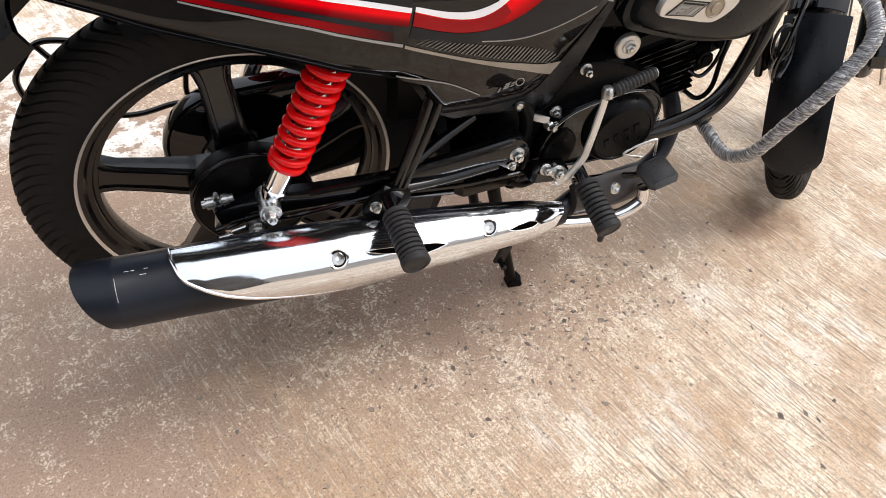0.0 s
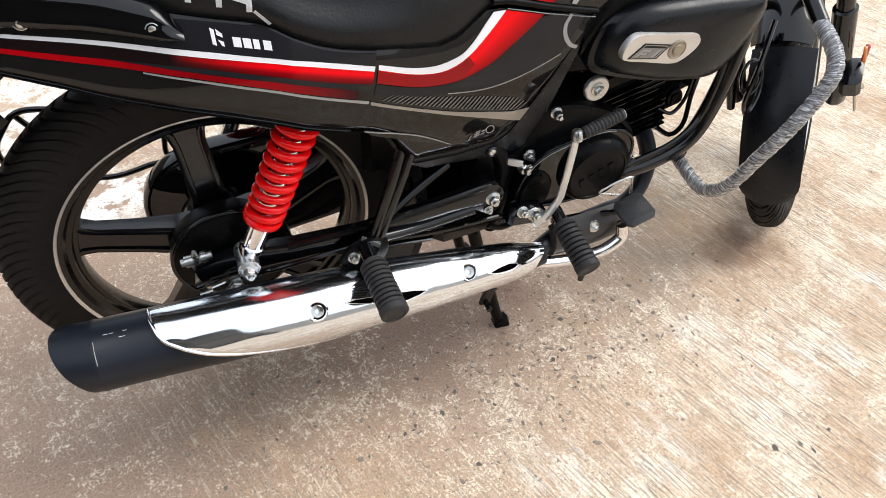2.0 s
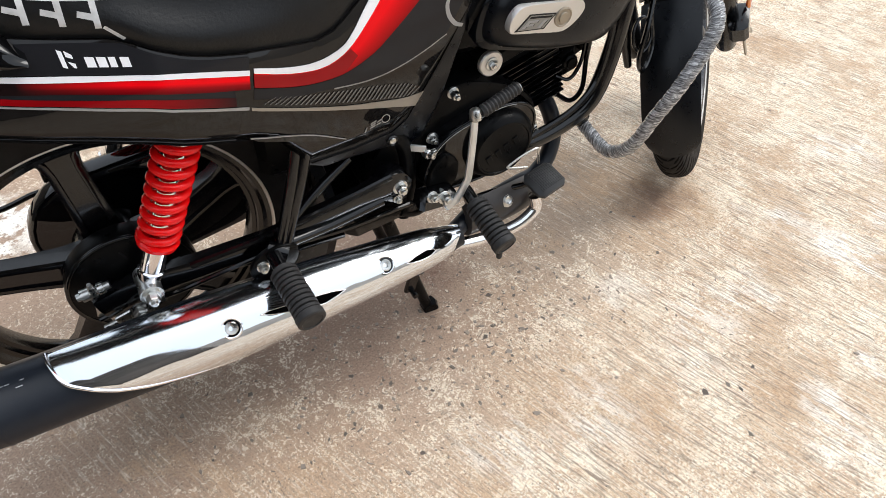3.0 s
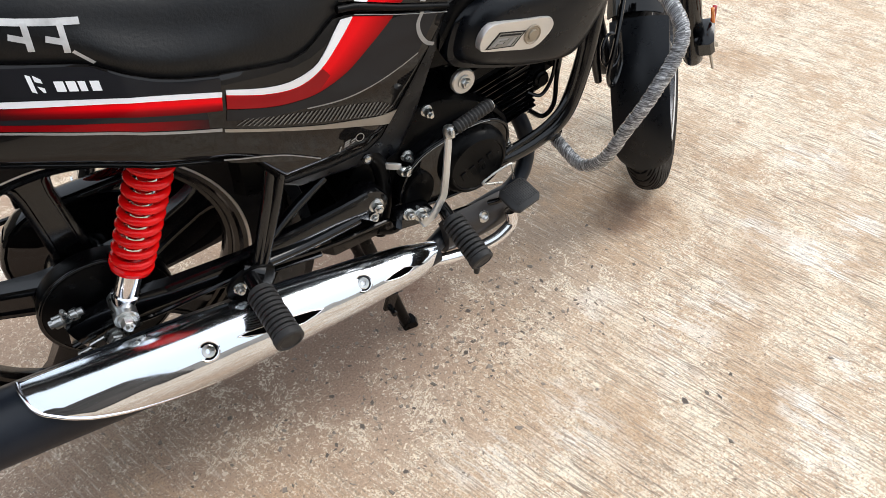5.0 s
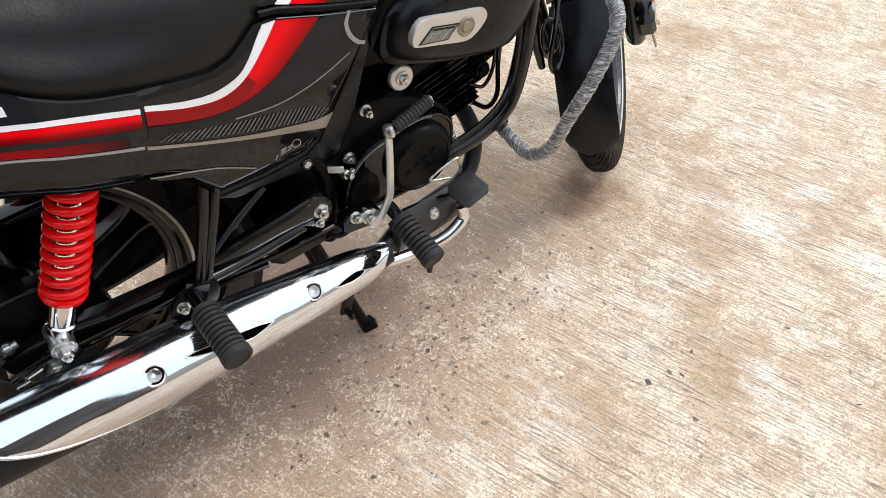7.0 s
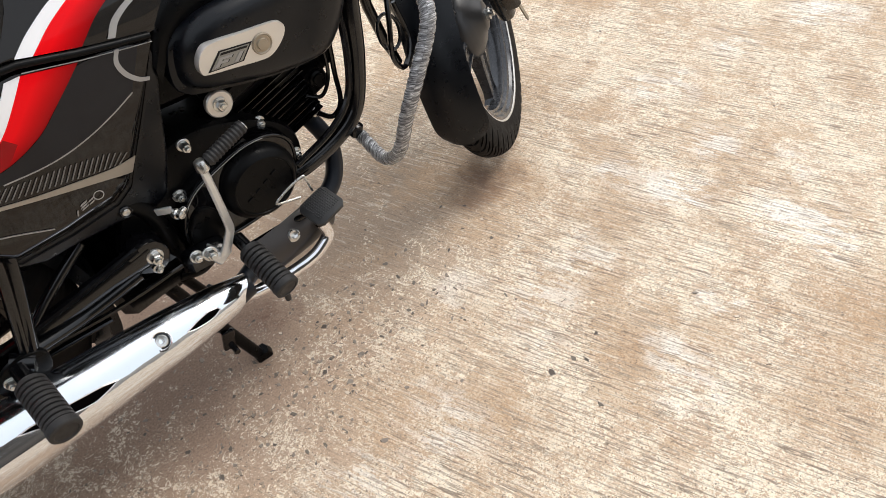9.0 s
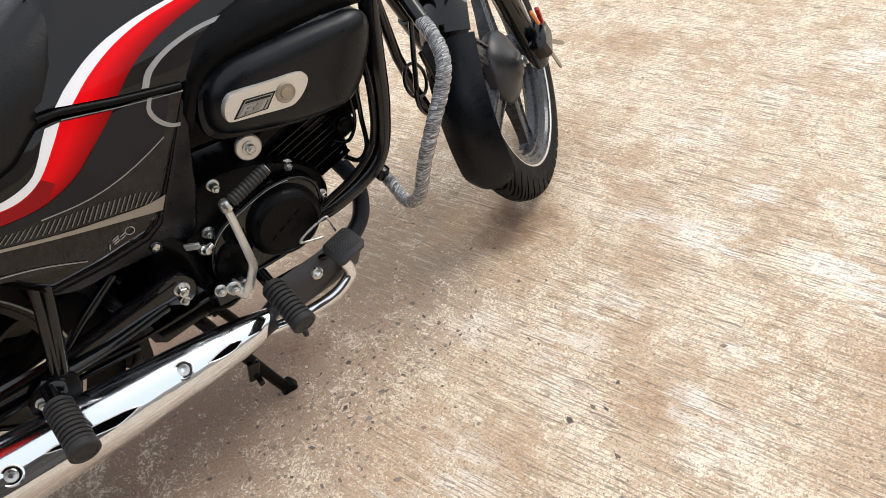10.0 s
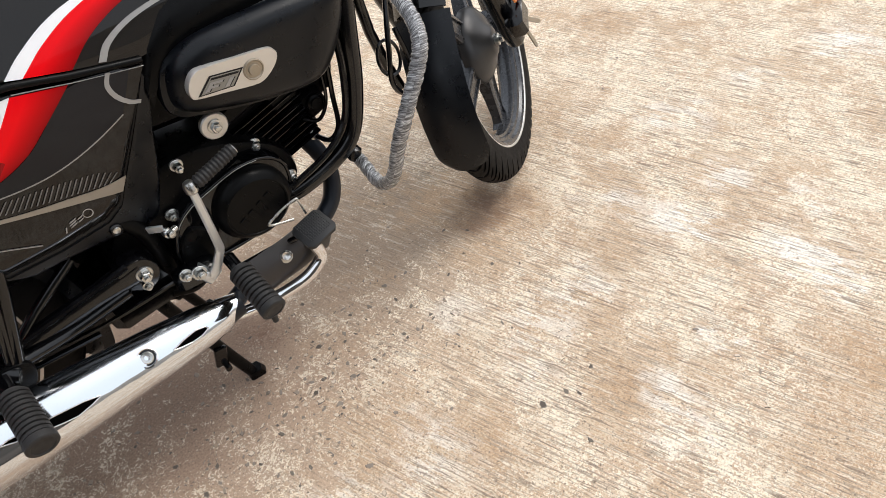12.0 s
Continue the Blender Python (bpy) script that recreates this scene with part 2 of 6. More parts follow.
    streaks = noise_tex(m, 1.0, 6.0, 0.7, bent(1.2, along(9.0, 42.0, 5.0)))
    blot = noise_tex(m, 3.1, 7.0, 0.66)
    blot2 = noise_tex(m, 13.0, 7.0, 0.72)
    patch = noise_tex(m, 6.0, 5.0, 0.65)
    stain = noise_tex(m, 5.2, 8.0, 0.62, bent(0.35, co))
    grit = noise_tex(m, 260.0, 3.0, 0.65)
    grit2 = noise_tex(m, 90.0, 5.0, 0.7)
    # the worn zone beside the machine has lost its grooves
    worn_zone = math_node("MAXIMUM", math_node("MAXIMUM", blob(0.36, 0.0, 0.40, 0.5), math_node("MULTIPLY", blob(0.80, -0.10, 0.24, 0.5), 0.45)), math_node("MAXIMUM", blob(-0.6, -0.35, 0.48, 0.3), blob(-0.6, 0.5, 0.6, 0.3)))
    # shade beneath the machine, painted into the concrete's colour
    under_bike_shade = blob(0.40, 0.06, 0.33, 0.6)
    # darker brown ground ahead of the engine
    fore_dark = blob(0.88, 0.05, 0.26, 0.5)
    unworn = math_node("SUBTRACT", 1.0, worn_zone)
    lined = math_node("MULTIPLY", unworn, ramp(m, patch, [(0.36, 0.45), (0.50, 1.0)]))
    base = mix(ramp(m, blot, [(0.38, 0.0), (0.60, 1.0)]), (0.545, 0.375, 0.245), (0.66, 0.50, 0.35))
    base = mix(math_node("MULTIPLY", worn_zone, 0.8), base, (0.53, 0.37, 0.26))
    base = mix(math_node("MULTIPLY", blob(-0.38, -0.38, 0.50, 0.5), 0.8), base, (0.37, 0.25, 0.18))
    # shade under the silencer, painted as darker brown
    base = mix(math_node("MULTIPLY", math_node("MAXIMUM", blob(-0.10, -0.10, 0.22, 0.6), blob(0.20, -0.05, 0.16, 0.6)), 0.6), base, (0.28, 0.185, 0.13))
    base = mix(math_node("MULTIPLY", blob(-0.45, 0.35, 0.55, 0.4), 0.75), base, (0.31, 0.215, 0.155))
    base = mix(math_node("MULTIPLY", under_bike_shade, 0.75), base, (0.235, 0.152, 0.11))
    base = mix(math_node("MULTIPLY", fore_dark, 0.75), base, (0.36, 0.255, 0.175))
    # pale cement flecks, thick in some patches and thin in others
    pale = ramp(m, blot2, [(0.36, 0.0), (0.62, 1.0)])
    shift = n.new("ShaderNodeMath")
    shift.operation = "MULTIPLY_ADD"
    l.new(pale, shift.inputs[0])
    shift.inputs[1].default_value = 0.20
    l.new(worms(125.0, 1.7, 2.5), shift.inputs[2])
    lower = n.new("ShaderNodeMath")
    lower.operation = "MULTIPLY_ADD"
    l.new(math_node("MAXIMUM", math_node("MAXIMUM", math_node("MAXIMUM", math_node("MULTIPLY", worn_zone, 0.65), math_node("MULTIPLY", blob(-0.38, -0.38, 0.50, 0.5), 0.85)), under_bike_shade), fore_dark), lower.inputs[0])
    lower.inputs[1].default_value = -0.17
    l.new(shift.outputs[0], lower.inputs[2])
    flecks = ramp(m, lower.outputs[0], [(0.58, 0.0), (0.62, 0.95)])
    # dirty ground and the painted shade both show fewer flecks
    dirt_and_shade = math_node("MAXIMUM", math_node("MAXIMUM", under_bike_shade, blob(-0.45, 0.35, 0.55, 0.4)), math_node("MAXIMUM", blob(-0.10, -0.10, 0.26, 0.6), math_node("MULTIPLY", blob(-0.38, -0.38, 0.50, 0.5), 0.8)))
    base = mix(math_node("MULTIPLY", flecks, math_node("SUBTRACT", 1.0, math_node("MULTIPLY", dirt_and_shade, 0.45))), base, (0.87, 0.755, 0.585))
    # earth stains with ragged borders
    base = mix(math_node("MULTIPLY", ramp(m, stain, [(0.52, 0.0), (0.565, 0.62)]), unworn), base, (0.52, 0.345, 0.205))
    base = mix(math_node("MULTIPLY", ramp(m, strokes, [(0.58, 0.0), (0.70, 0.2)]), lined), base, (0.88, 0.78, 0.64))
    ragged = ramp(m, blot2, [(0.38, 0.4), (0.54, 1.0)])
    # (1.15, -0.08) doubles as the front tyre's shadow, painted brown
    for x, y, r, k in ((1.28, -0.38, 0.085, 0.75), (1.016, -0.60, 0.055, 0.8), (1.144, -0.623, 0.035, 0.7), (1.41, -0.90, 0.12, 0.7), (1.20, -0.95, 0.10, 0.6), (1.957, 0.295, 0.08, 0.8), (1.15, -0.08, 0.12, 0.9), (1.22, -0.15, 0.06, 0.6),
                       (0.60, -0.37, 0.11, 0.35), (0.74, -0.56, 0.085, 0.5), (0.85, -0.35, 0.07, 0.35), (1.544, -0.495, 0.05, 0.5), (1.786, -0.275, 0.045, 0.5), (1.432, -0.295, 0.04, 0.4), (1.221, -0.631, 0.018, 0.9), (0.10, -0.45, 0.2, 0.4), (1.40, 0.10, 0.12, 0.6)):
        base = mix(math_node("MULTIPLY", math_node("MULTIPLY", blob(x, y, r, 0.55), ragged), k), base, (0.455, 0.28, 0.15))
    for x, y, r, k in ((1.46, -0.45, 0.05, 0.9), (1.40, -0.29, 0.05, 0.7), (1.43, -0.42, 0.055, 0.8), (1.545, -0.66, 0.06, 0.95), (1.525, -0.75, 0.045, 0.9), (1.068, -0.676, 0.045, 0.8), (1.236, -0.653, 0.025, 0.9), (1.233, -0.713, 0.022, 0.9),
                       (1.645, -0.41, 0.05, 0.8), (1.705, -0.576, 0.045, 0.8), (1.694, -0.129, 0.045, 0.8), (1.77, -0.194, 0.06, 0.7), (1.368, -0.245, 0.035, 0.7), (1.03, -0.40, 0.06, 0.6), (1.145, -0.406, 0.05, 0.6), (0.90, -0.285, 0.045, 0.4),
                       (0.93, -0.46, 0.05, 0.45), (0.665, -0.48, 0.06, 0.6), (0.47, -0.45, 0.06, 0.55), (1.05, -0.76, 0.045, 0.6), (2.33, -0.31, 0.09, 0.8), (2.03, -0.20, 0.06, 0.6),
                       (-0.46, 0.72, 0.10, 1.0), (-0.30, 0.50, 0.08, 1.0), (-0.22, 0.57, 0.07, 1.0), (-0.44, 1.0, 0.18, 1.0), (-0.60, 0.52, 0.05, 0.9)):
        spots = math_node("MULTIPLY", blob(x, y, r * 1.05, 0.5), ramp(m, streaks if x > 0 else blot2, [(0.46, 0.0), (0.51, 1.0)]))
        base = mix(math_node("MULTIPLY", spots, k * 0.85), base, (0.93, 0.88, 0.80))
    # thin broom lines, grey-brown, with paler ridges beside the deep ones
    base = mix(math_node("MULTIPLY", ramp(m, deep, [(0.60, 0.0), (0.68, 0.45)]), lined), base, (0.92, 0.83, 0.69))
    base = mix(math_node("MULTIPLY", ramp(m, grooves, [(0.37, 0.7), (0.41, 0.0)]), lined), base, (0.35, 0.275, 0.205))
    base = mix(math_node("MULTIPLY", math_node("MULTIPLY", ramp(m, rake.outputs["Fac"], [(0.10, 0.75), (0.30, 0.0)]), ramp(m, broken, [(0.42, 0.0), (0.56, 1.0)])), lined), base, (0.38, 0.30, 0.225))
    base = mix(math_node("MULTIPLY", ramp(m, deep, [(0.32, 0.8), (0.345, 0.0)]), lined), base, (0.25, 0.185, 0.135))
    base = mix(ramp(m, grit2, [(0.34, 0.5), (0.42, 0.0)]), base, (0.33, 0.235, 0.165))
    # damp earth the front tyre has left, with its contact shadow painted in
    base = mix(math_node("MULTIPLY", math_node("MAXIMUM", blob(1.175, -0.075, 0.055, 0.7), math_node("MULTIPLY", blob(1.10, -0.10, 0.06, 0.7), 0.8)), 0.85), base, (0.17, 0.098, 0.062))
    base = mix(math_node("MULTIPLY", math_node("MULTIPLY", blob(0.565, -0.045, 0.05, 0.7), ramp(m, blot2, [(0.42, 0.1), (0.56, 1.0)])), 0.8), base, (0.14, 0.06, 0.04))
    # hair cracks and crumbs: thin curled marks, dark and pale
    hair = worms(120.0, 1.0, 1.0)
    crumbs = noise_tex(m, 170.0, 1.0, 0.5)
    base = mix(math_node("MULTIPLY", ramp(m, hair, [(0.465, 0.0), (0.49, 1.0), (0.51, 1.0), (0.535, 0.0)]), ramp(m, grit2, [(0.52, 0.0), (0.57, 0.85)])), base, (0.27, 0.205, 0.15))
    base = mix(ramp(m, crumbs, [(0.29, 0.8), (0.34, 0.0)]), base, (0.20, 0.15, 0.11))
    base = mix(0.5, base, ramp(m, grit, [(0.30, 0.2), (0.45, 0.46), (0.55, 0.54), (0.70, 0.8)]), "OVERLAY")
    hsv = n.new("ShaderNodeHueSaturation")
    hsv.inputs["Saturation"].default_value = 0.95
    l.new(base, hsv.inputs["Color"])
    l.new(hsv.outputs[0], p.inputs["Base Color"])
    h = n.new("ShaderNodeMath")
    h.operation = "MULTIPLY_ADD"
    l.new(math_node("MINIMUM", grooves, deep), h.inputs[0])
    l.new(lined, h.inputs[1])
    l.new(grit2, h.inputs[2])
    b = n.new("ShaderNodeBump")
    b.inputs["Strength"].default_value, b.inputs["Distance"].default_value = 0.6, 0.0028
    l.new(h.outputs[0], b.inputs["Height"])
    l.new(b.outputs["Normal"], p.inputs["Normal"])
    return m


CONCRETE = concrete()
def chips():
    m = mat("grey_stone_chip", (0.13, 0.12, 0.11), 0.8)
    n, l, p = nodes_of(m)
    g = n.new("ShaderNodeNewGeometry")
    l.new(ramp(m, g.outputs["Random Per Island"], [(0.0, (0.10, 0.078, 0.062)), (0.30, (0.20, 0.165, 0.135)), (0.60, (0.29, 0.24, 0.195)), (0.82, (0.40, 0.29, 0.20)), (1.0, (0.68, 0.57, 0.45))]), p.inputs["Base Color"])
    return m


CHIP = chips()
STRAW = worn(mat("dry_straw", (0.06, 0.045, 0.03), 0.8), 0.4)

# ---- mesh helpers ----
class Shape:
    """Collects vertices and faces of one part."""

    def __init__(self):
        self.v, self.f, self.uv = [], [], {}

    def grid(self, rows, close_u=False, close_v=False, uv=None):
        """A net of quads over rows of points."""
        o, nu, nv = len(self.v), len(rows), len(rows[0])
        for r in rows:
            self.v += [tuple(q) for q in r]
        for i in range(nu if close_u else nu - 1):
            for j in range(nv if close_v else nv - 1):
                a, b = (i + 1) % nu, (j + 1) % nv
                if uv:
                    self.uv[len(self.f)] = ((i / nu * uv, j / nv), ((i + 1) / nu * uv, j / nv), ((i + 1) / nu * uv, (j + 1) / nv), (i / nu * uv, (j + 1) / nv))
                self.f.append((o + i * nv + j, o + a * nv + j, o + a * nv + b, o + i * nv + b))
        return self

    def loft(self, rings, caps=True, uv=None):
        """Closed rings, one after another."""
        o, n = len(self.v), len(rings[0])
        self.grid(rings, close_v=True, uv=uv)
        if caps:
            self.f.append(tuple(o + i for i in reversed(range(n))))
            k = o + (len(rings) - 1) * n
            self.f.append(tuple(k + i for i in range(n)))
        return self

    def tube(self, path, r, seg=12, caps=True, uv=None):
        """A round bar along a path; r is a number or one for each point."""
        pts = [Vector(q) for q in path]
        rr = r if isinstance(r, (list, tuple)) else [r] * len(pts)
        d0 = (pts[1] - pts[0]).normalized()
        side = d0.orthogonal().normalized()
        rings, last = [], d0
        for i, q in enumerate(pts):
            a, b = pts[max(0, i - 1)], pts[min(len(pts) - 1, i + 1)]
            d = (b - a).normalized()
            side = (last.rotation_difference(d) @ side).normalized()
            last = d
            up = d.cross(side)
            rings.append([q + (side * math.cos(t) + up * math.sin(t)) * rr[i] for t in [2 * math.pi * k / seg for k in range(seg)]])
        return self.loft(rings, caps, uv)

    def lathe(self, base, axis, profile, seg=32, caps=True):
        """Rings of (distance along axis, radius) round the axis through base."""
        c, d = Vector(base), Vector(axis).normalized()
        s = d.orthogonal().normalized()
        u = d.cross(s)
        rings = [[c + d * h + (s * math.cos(t) + u * math.sin(t)) * max(r, 1e-5) for t in [2 * math.pi * k / seg for k in range(seg)]] for h, r in profile]
        return self.loft(rings, caps)

    def prism(self, outline, y0, y1, inset=0.0):
        """An outline in (x, z) between two depths; inset rounds both rims."""
        cx = sum(q[0] for q in outline) / len(outline)
        cz = sum(q[1] for q in outline) / len(outline)

        def ring(y, k):
            out = []
            for x, z in outline:
                dx, dz = cx - x, cz - z
                n = math.hypot(dx, dz) or 1
                out.append((x + dx / n * k, y, z + dz / n * k))
            return out
        if inset:
            s = inset if y1 > y0 else -inset
            rings = [ring(y0, inset), ring(y0 + 0.3 * s, 0.3 * inset), ring(y0 + s, 0), ring(y1 - s, 0), ring(y1 - 0.3 * s, 0.3 * inset), ring(y1, inset)]
        else:
            rings = [ring(y0, 0), ring(y1, 0)]
        return self.loft(rings)

    def box(self, centre, size, turn=(0, 0, 0), bevel=0.1):
        """A block with chamfered edges."""
        m = pose(*centre, *turn)
        b = min(size) * bevel
        x, y, z = (q / 2 for q in size)
        rings = []
        for zz, k in ((-z, b), (-z + b, 0), (z - b, 0), (z, b)):
            xx, yy = x - k, y - k
            c = b
            ring = [(xx, -yy + c), (xx, yy - c), (xx - c, yy), (-xx + c, yy), (-xx, yy - c), (-xx, -yy + c), (-xx + c, -yy), (xx - c, -yy)]
            rings.append([m @ Vector((q[0], q[1], zz)) for q in ring])
        return self.loft(rings)


def part(name, shape, material, parent=None, label="", sharp=38, matrix=None):
    """Links a shape as one mesh object under a thing or a part."""
    me = bpy.data.meshes.new(name)
    bm = bmesh.new()
    vs = [bm.verts.new(q) for q in shape.v]
    lay = bm.loops.layers.uv.new("UVMap") if shape.uv else None
    for i, f in enumerate(shape.f):
        try:
            face = bm.faces.new([vs[k] for k in f])
        except ValueError:
            continue
        face.smooth = True
        if lay and i in shape.uv:
            for loop, c in zip(face.loops, shape.uv[i]):
                loop[lay].uv = c
    bmesh.ops.remove_doubles(bm, verts=bm.verts, dist=1e-6)
    bmesh.ops.recalc_face_normals(bm, faces=bm.faces)
    lim = radians(sharp)
    for e in bm.edges:
        if len(e.link_faces) == 2 and e.calc_face_angle(0) > lim:
            e.smooth = False
    if matrix is not None:
        bm.transform(matrix)
    bm.to_mesh(me)
    bm.free()
    me.materials.append(material)
    ob = new(name, me)
    ob.parent = parent
    if label:
        ob["label"] = label
    return ob


def curve(points, n=8):
    """Points on a smooth line through the given ones."""
    pts = [Vector(q) for q in points]
    if len(pts) < 3:
        return pts
    ext = [2 * pts[0] - pts[1], *pts, 2 * pts[-1] - pts[-2]]
    out = []
    for i in range(1, len(ext) - 2):
        a, b, c, d = ext[i - 1:i + 3]
        for k in range(n):
            t = k / n
            out.append(0.5 * (2 * b + (c - a) * t + (2 * a - 5 * b + 4 * c - d) * t * t + (3 * b - a - 3 * c + d) * t ** 3))
    return out + [pts[-1]]


def smooth2(points, n=6):
    return [(q.x, q.y) for q in curve([(a, b, 0) for a, b in points], n)]


def at_x(line, x):
    """Height of a line of (x, z) points at x."""
    return float(np.interp(x, [q[0] for q in line], [q[1] for q in line]))


def thing(name, label, category, place=(0, 0, 0)):
    ob = new(name)
    ob.location = place
    return tagged(ob, label, category)


def bolt(name, place, axis, r, parent, h=0.006, washer=True, material=None):
    """A hexagon head on a washer, facing along axis."""
    s = Shape()
    if washer:
        s.lathe(place, axis, [(0, r * 1.35), (h * 0.25, r * 1.35), (h * 0.3, r * 1.25)], 20)
    s.lathe(place, axis, [(h * 0.3, r), (h * 0.9, r), (h * 1.1, r * 0.85)], 6)
    s.lathe(place, axis, [(h * 1.0, r * 0.55), (h * 1.5, r * 0.5), (h * 1.55, r * 0.4)], 12)
    return part(name, s, material or ZINC, parent, "", 30)

# ---- ground ----
def build_ground():
    s = Shape()
    n = 24
    ks = [((i / n) * 2 - 1) for i in range(n + 1)]
    ax = [math.copysign(abs(k) ** 5 * 400, k) + k * 3 for k in ks]
    s.grid([[(x, y, 0) for y in ax] for x in ax])
    tagged(part("ground", s, CONCRETE), "broom-finished concrete yard stained with reddish earth, shade painted under the motorcycle", "ground", kind="structure")


build_ground()


def build_unseen_walls():
    """Plain unseen buildings and walls that close the place around, well away from the machine; added for reflections
    and sky light.
    """
    stone = worn(mat("weathered_wall", (0.075, 0.068, 0.06), 0.9), 0.85, None, None, 0.3, 6)
    pale = worn(mat("limewashed_wall", (0.5, 0.48, 0.44), 0.9), 0.3, None, None, 0.3, 6)
    for name, c, size, m in (("unseen_wall_south", (2, -5.8, 0.8), (22, 0.3, 1.6), pale), ("unseen_wall_west", (-4.2, 0, 1.25), (0.3, 14.7, 2.5), stone),
                             ("unseen_wall_east", (13, 3, 1.0), (0.3, 20, 2.0), stone), ("unseen_wall_north", (2, 14, 0.9), (22, 0.3, 1.8), pale),
                             ("wall_house", (-1.1, -4.4, 1.9), (3.6, 0.9, 3.8), stone)):
        s = Shape()
        s.box(c, size, (0, 0, 0), 0.05)
        tagged(part(name, s, m), "plain wall out of view far from the motorcycle, added for reflections and sky light", "wall", kind="structure")


build_unseen_walls()


def build_chips():
    """Flakes of grey aggregate showing in the worn concrete, too many to count."""
    rng = random.Random(5)
    s = Shape()
    spots = [(0.827, -0.106), (0.720, -0.222), (0.734, -0.224), (0.702, -0.247), (1.008, -0.549), (0.934, -0.556), (1.231, -0.770), (0.862, -0.102), (0.838, -0.192), (0.727, -0.148), (1.232, -0.720), (1.224, -0.629), (0.882, -0.544), (0.895, -0.653), (0.791, -0.202), (0.784, -0.239), (0.562, -0.272), (0.562, -0.219), (0.742, -0.202), (0.950, -0.574), (0.825, -0.153), (0.564, -0.424), (0.079, -0.133), (-0.027, -0.137), (0.275, -0.224), (-0.017, -0.043), (0.020, -0.056), (0.373, -0.192)]
    for k in range(1250):
        if k < len(spots):
            x, y, r = spots[k][0], spots[k][1], rng.uniform(0.006, 0.0105)
        else:
            x, y = rng.gauss(0.50, 0.25), rng.gauss(-0.20, 0.11)
            if k % 11 == 0:
                x, y = rng.uniform(-0.2, 2.0), rng.uniform(-0.95, 0.3)
            r = 0.0014 + (0.0045 if k % 11 == 0 else 0.0072) * rng.random() ** 2.3
        n, a0 = rng.randint(4, 6), rng.random() * 6
        st, sk = rng.uniform(0.22, 0.9), rng.random() * math.pi
        o = len(s.v)
        rim = []
        for i in range(n):
            a = a0 + 2 * math.pi * i / n
            q = r * rng.uniform(0.5, 1.15)
            u, v = q * math.cos(a), q * math.sin(a) * st
            rim.append((x + u * math.cos(sk) - v * math.sin(sk), y + u * math.sin(sk) + v * math.cos(sk)))
        s.v += [(a, b, 0.0004) for a, b in rim] + [(x + (a - x) * 0.8, y + (b - y) * 0.8, 0.0009 + rng.random() * 0.0006) for a, b in rim]
        s.f += [(o + i, o + (i + 1) % n, o + n + (i + 1) % n, o + n + i) for i in range(n)]
        s.f.append(tuple(o + n + i for i in range(n)))
    ob = part("stone_chips", s, CHIP, None, "", 20)
    tagged(ob, "grey stone flakes showing in worn concrete", "stone chips", kind="stuff")


build_chips()




def build_straws():
    """Bits of dry grass and twig blown over the concrete, too many to count."""
    rng = random.Random(11)
    s = Shape()
    for k in range(16):
        x, y = rng.uniform(0.6, 2.6), rng.uniform(-0.95, 0.9)
        a, ln, w = rng.random() * math.pi, rng.uniform(0.006, 0.016), rng.uniform(0.0004, 0.0008)
        dx, dy = math.cos(a) * ln / 2, math.sin(a) * ln / 2
        bend = rng.uniform(-0.25, 0.25)
        s.tube([(x - dx, y - dy, 0.0012), (x - dy * bend, y + dx * bend, 0.0018), (x + dx, y + dy, 0.0012)], w, 5)
    tagged(part("straw_bits", s, STRAW, None, "", 30), "dark dry bits of straw and twig on the concrete", "straw", kind="stuff")


build_straws()
# ---- the motorcycle: x forward from the rear axle, y to its left ----
bike = thing("motorcycle", "black and red commuter motorcycle parked on its centre stand", "motorcycle")
RC = (0.0, 0.0, 0.333)


def tyre_shape(c, r_bead, r_out, half, depth=0.0065, n=1152, skew=1.0, cuts=96):
    """A tyre with cut tread grooves round the y axis through c."""
    s = Shape()
    prof = []
    h = r_out - r_bead
    for k in range(37):
        a = math.pi * k / 36
        y = -math.cos(a)
        y = math.copysign(abs(y) ** 0.8, y)
        prof.append((half * y * (0.84 + 0.16 * math.sin(a) ** 0.5), r_bead + h * math.sin(a) ** 0.72 if 0 < k < 36 else r_bead))
    rows = []
    period = n // cuts
    for i in range(n):
        t = 2 * math.pi * i / n
        row = []
        for y, r in prof:
            u = abs(y / half)
            g = 0.0
            if r > r_bead + 0.45 * h:
                k = i % period
                if 0.14 < u < 0.97 and k < (period // 6 if period > 18 else period // 4):
                    g = depth
                if period > 18 and 0.30 < u < 0.66 and abs(k - period * 0.58) < 2:
                    g = depth * 0.8
                if abs(u - 0.09) < 0.035:
                    g = depth
            # the columns lean with the slant of the grooves
            tt = t - skew * 0.24 * u * u
            rr = r - g
            row.append((c[0] + rr * math.cos(tt), c[1] + y, c[2] + rr * math.sin(tt)))
        rows.append(row)
    s.grid(rows, close_u=True)
    # bead and inner wall
    s.grid([[(c[0] + rr * math.cos(2 * math.pi * i / 96), c[1] + y, c[2] + rr * math.sin(2 * math.pi * i / 96)) for y, rr in ((half * -0.84, r_bead), (-half * 0.7, r_bead - 0.006), (half * 0.7, r_bead - 0.006), (half * 0.84, r_bead))] for i in range(96)], close_u=True)
    return s


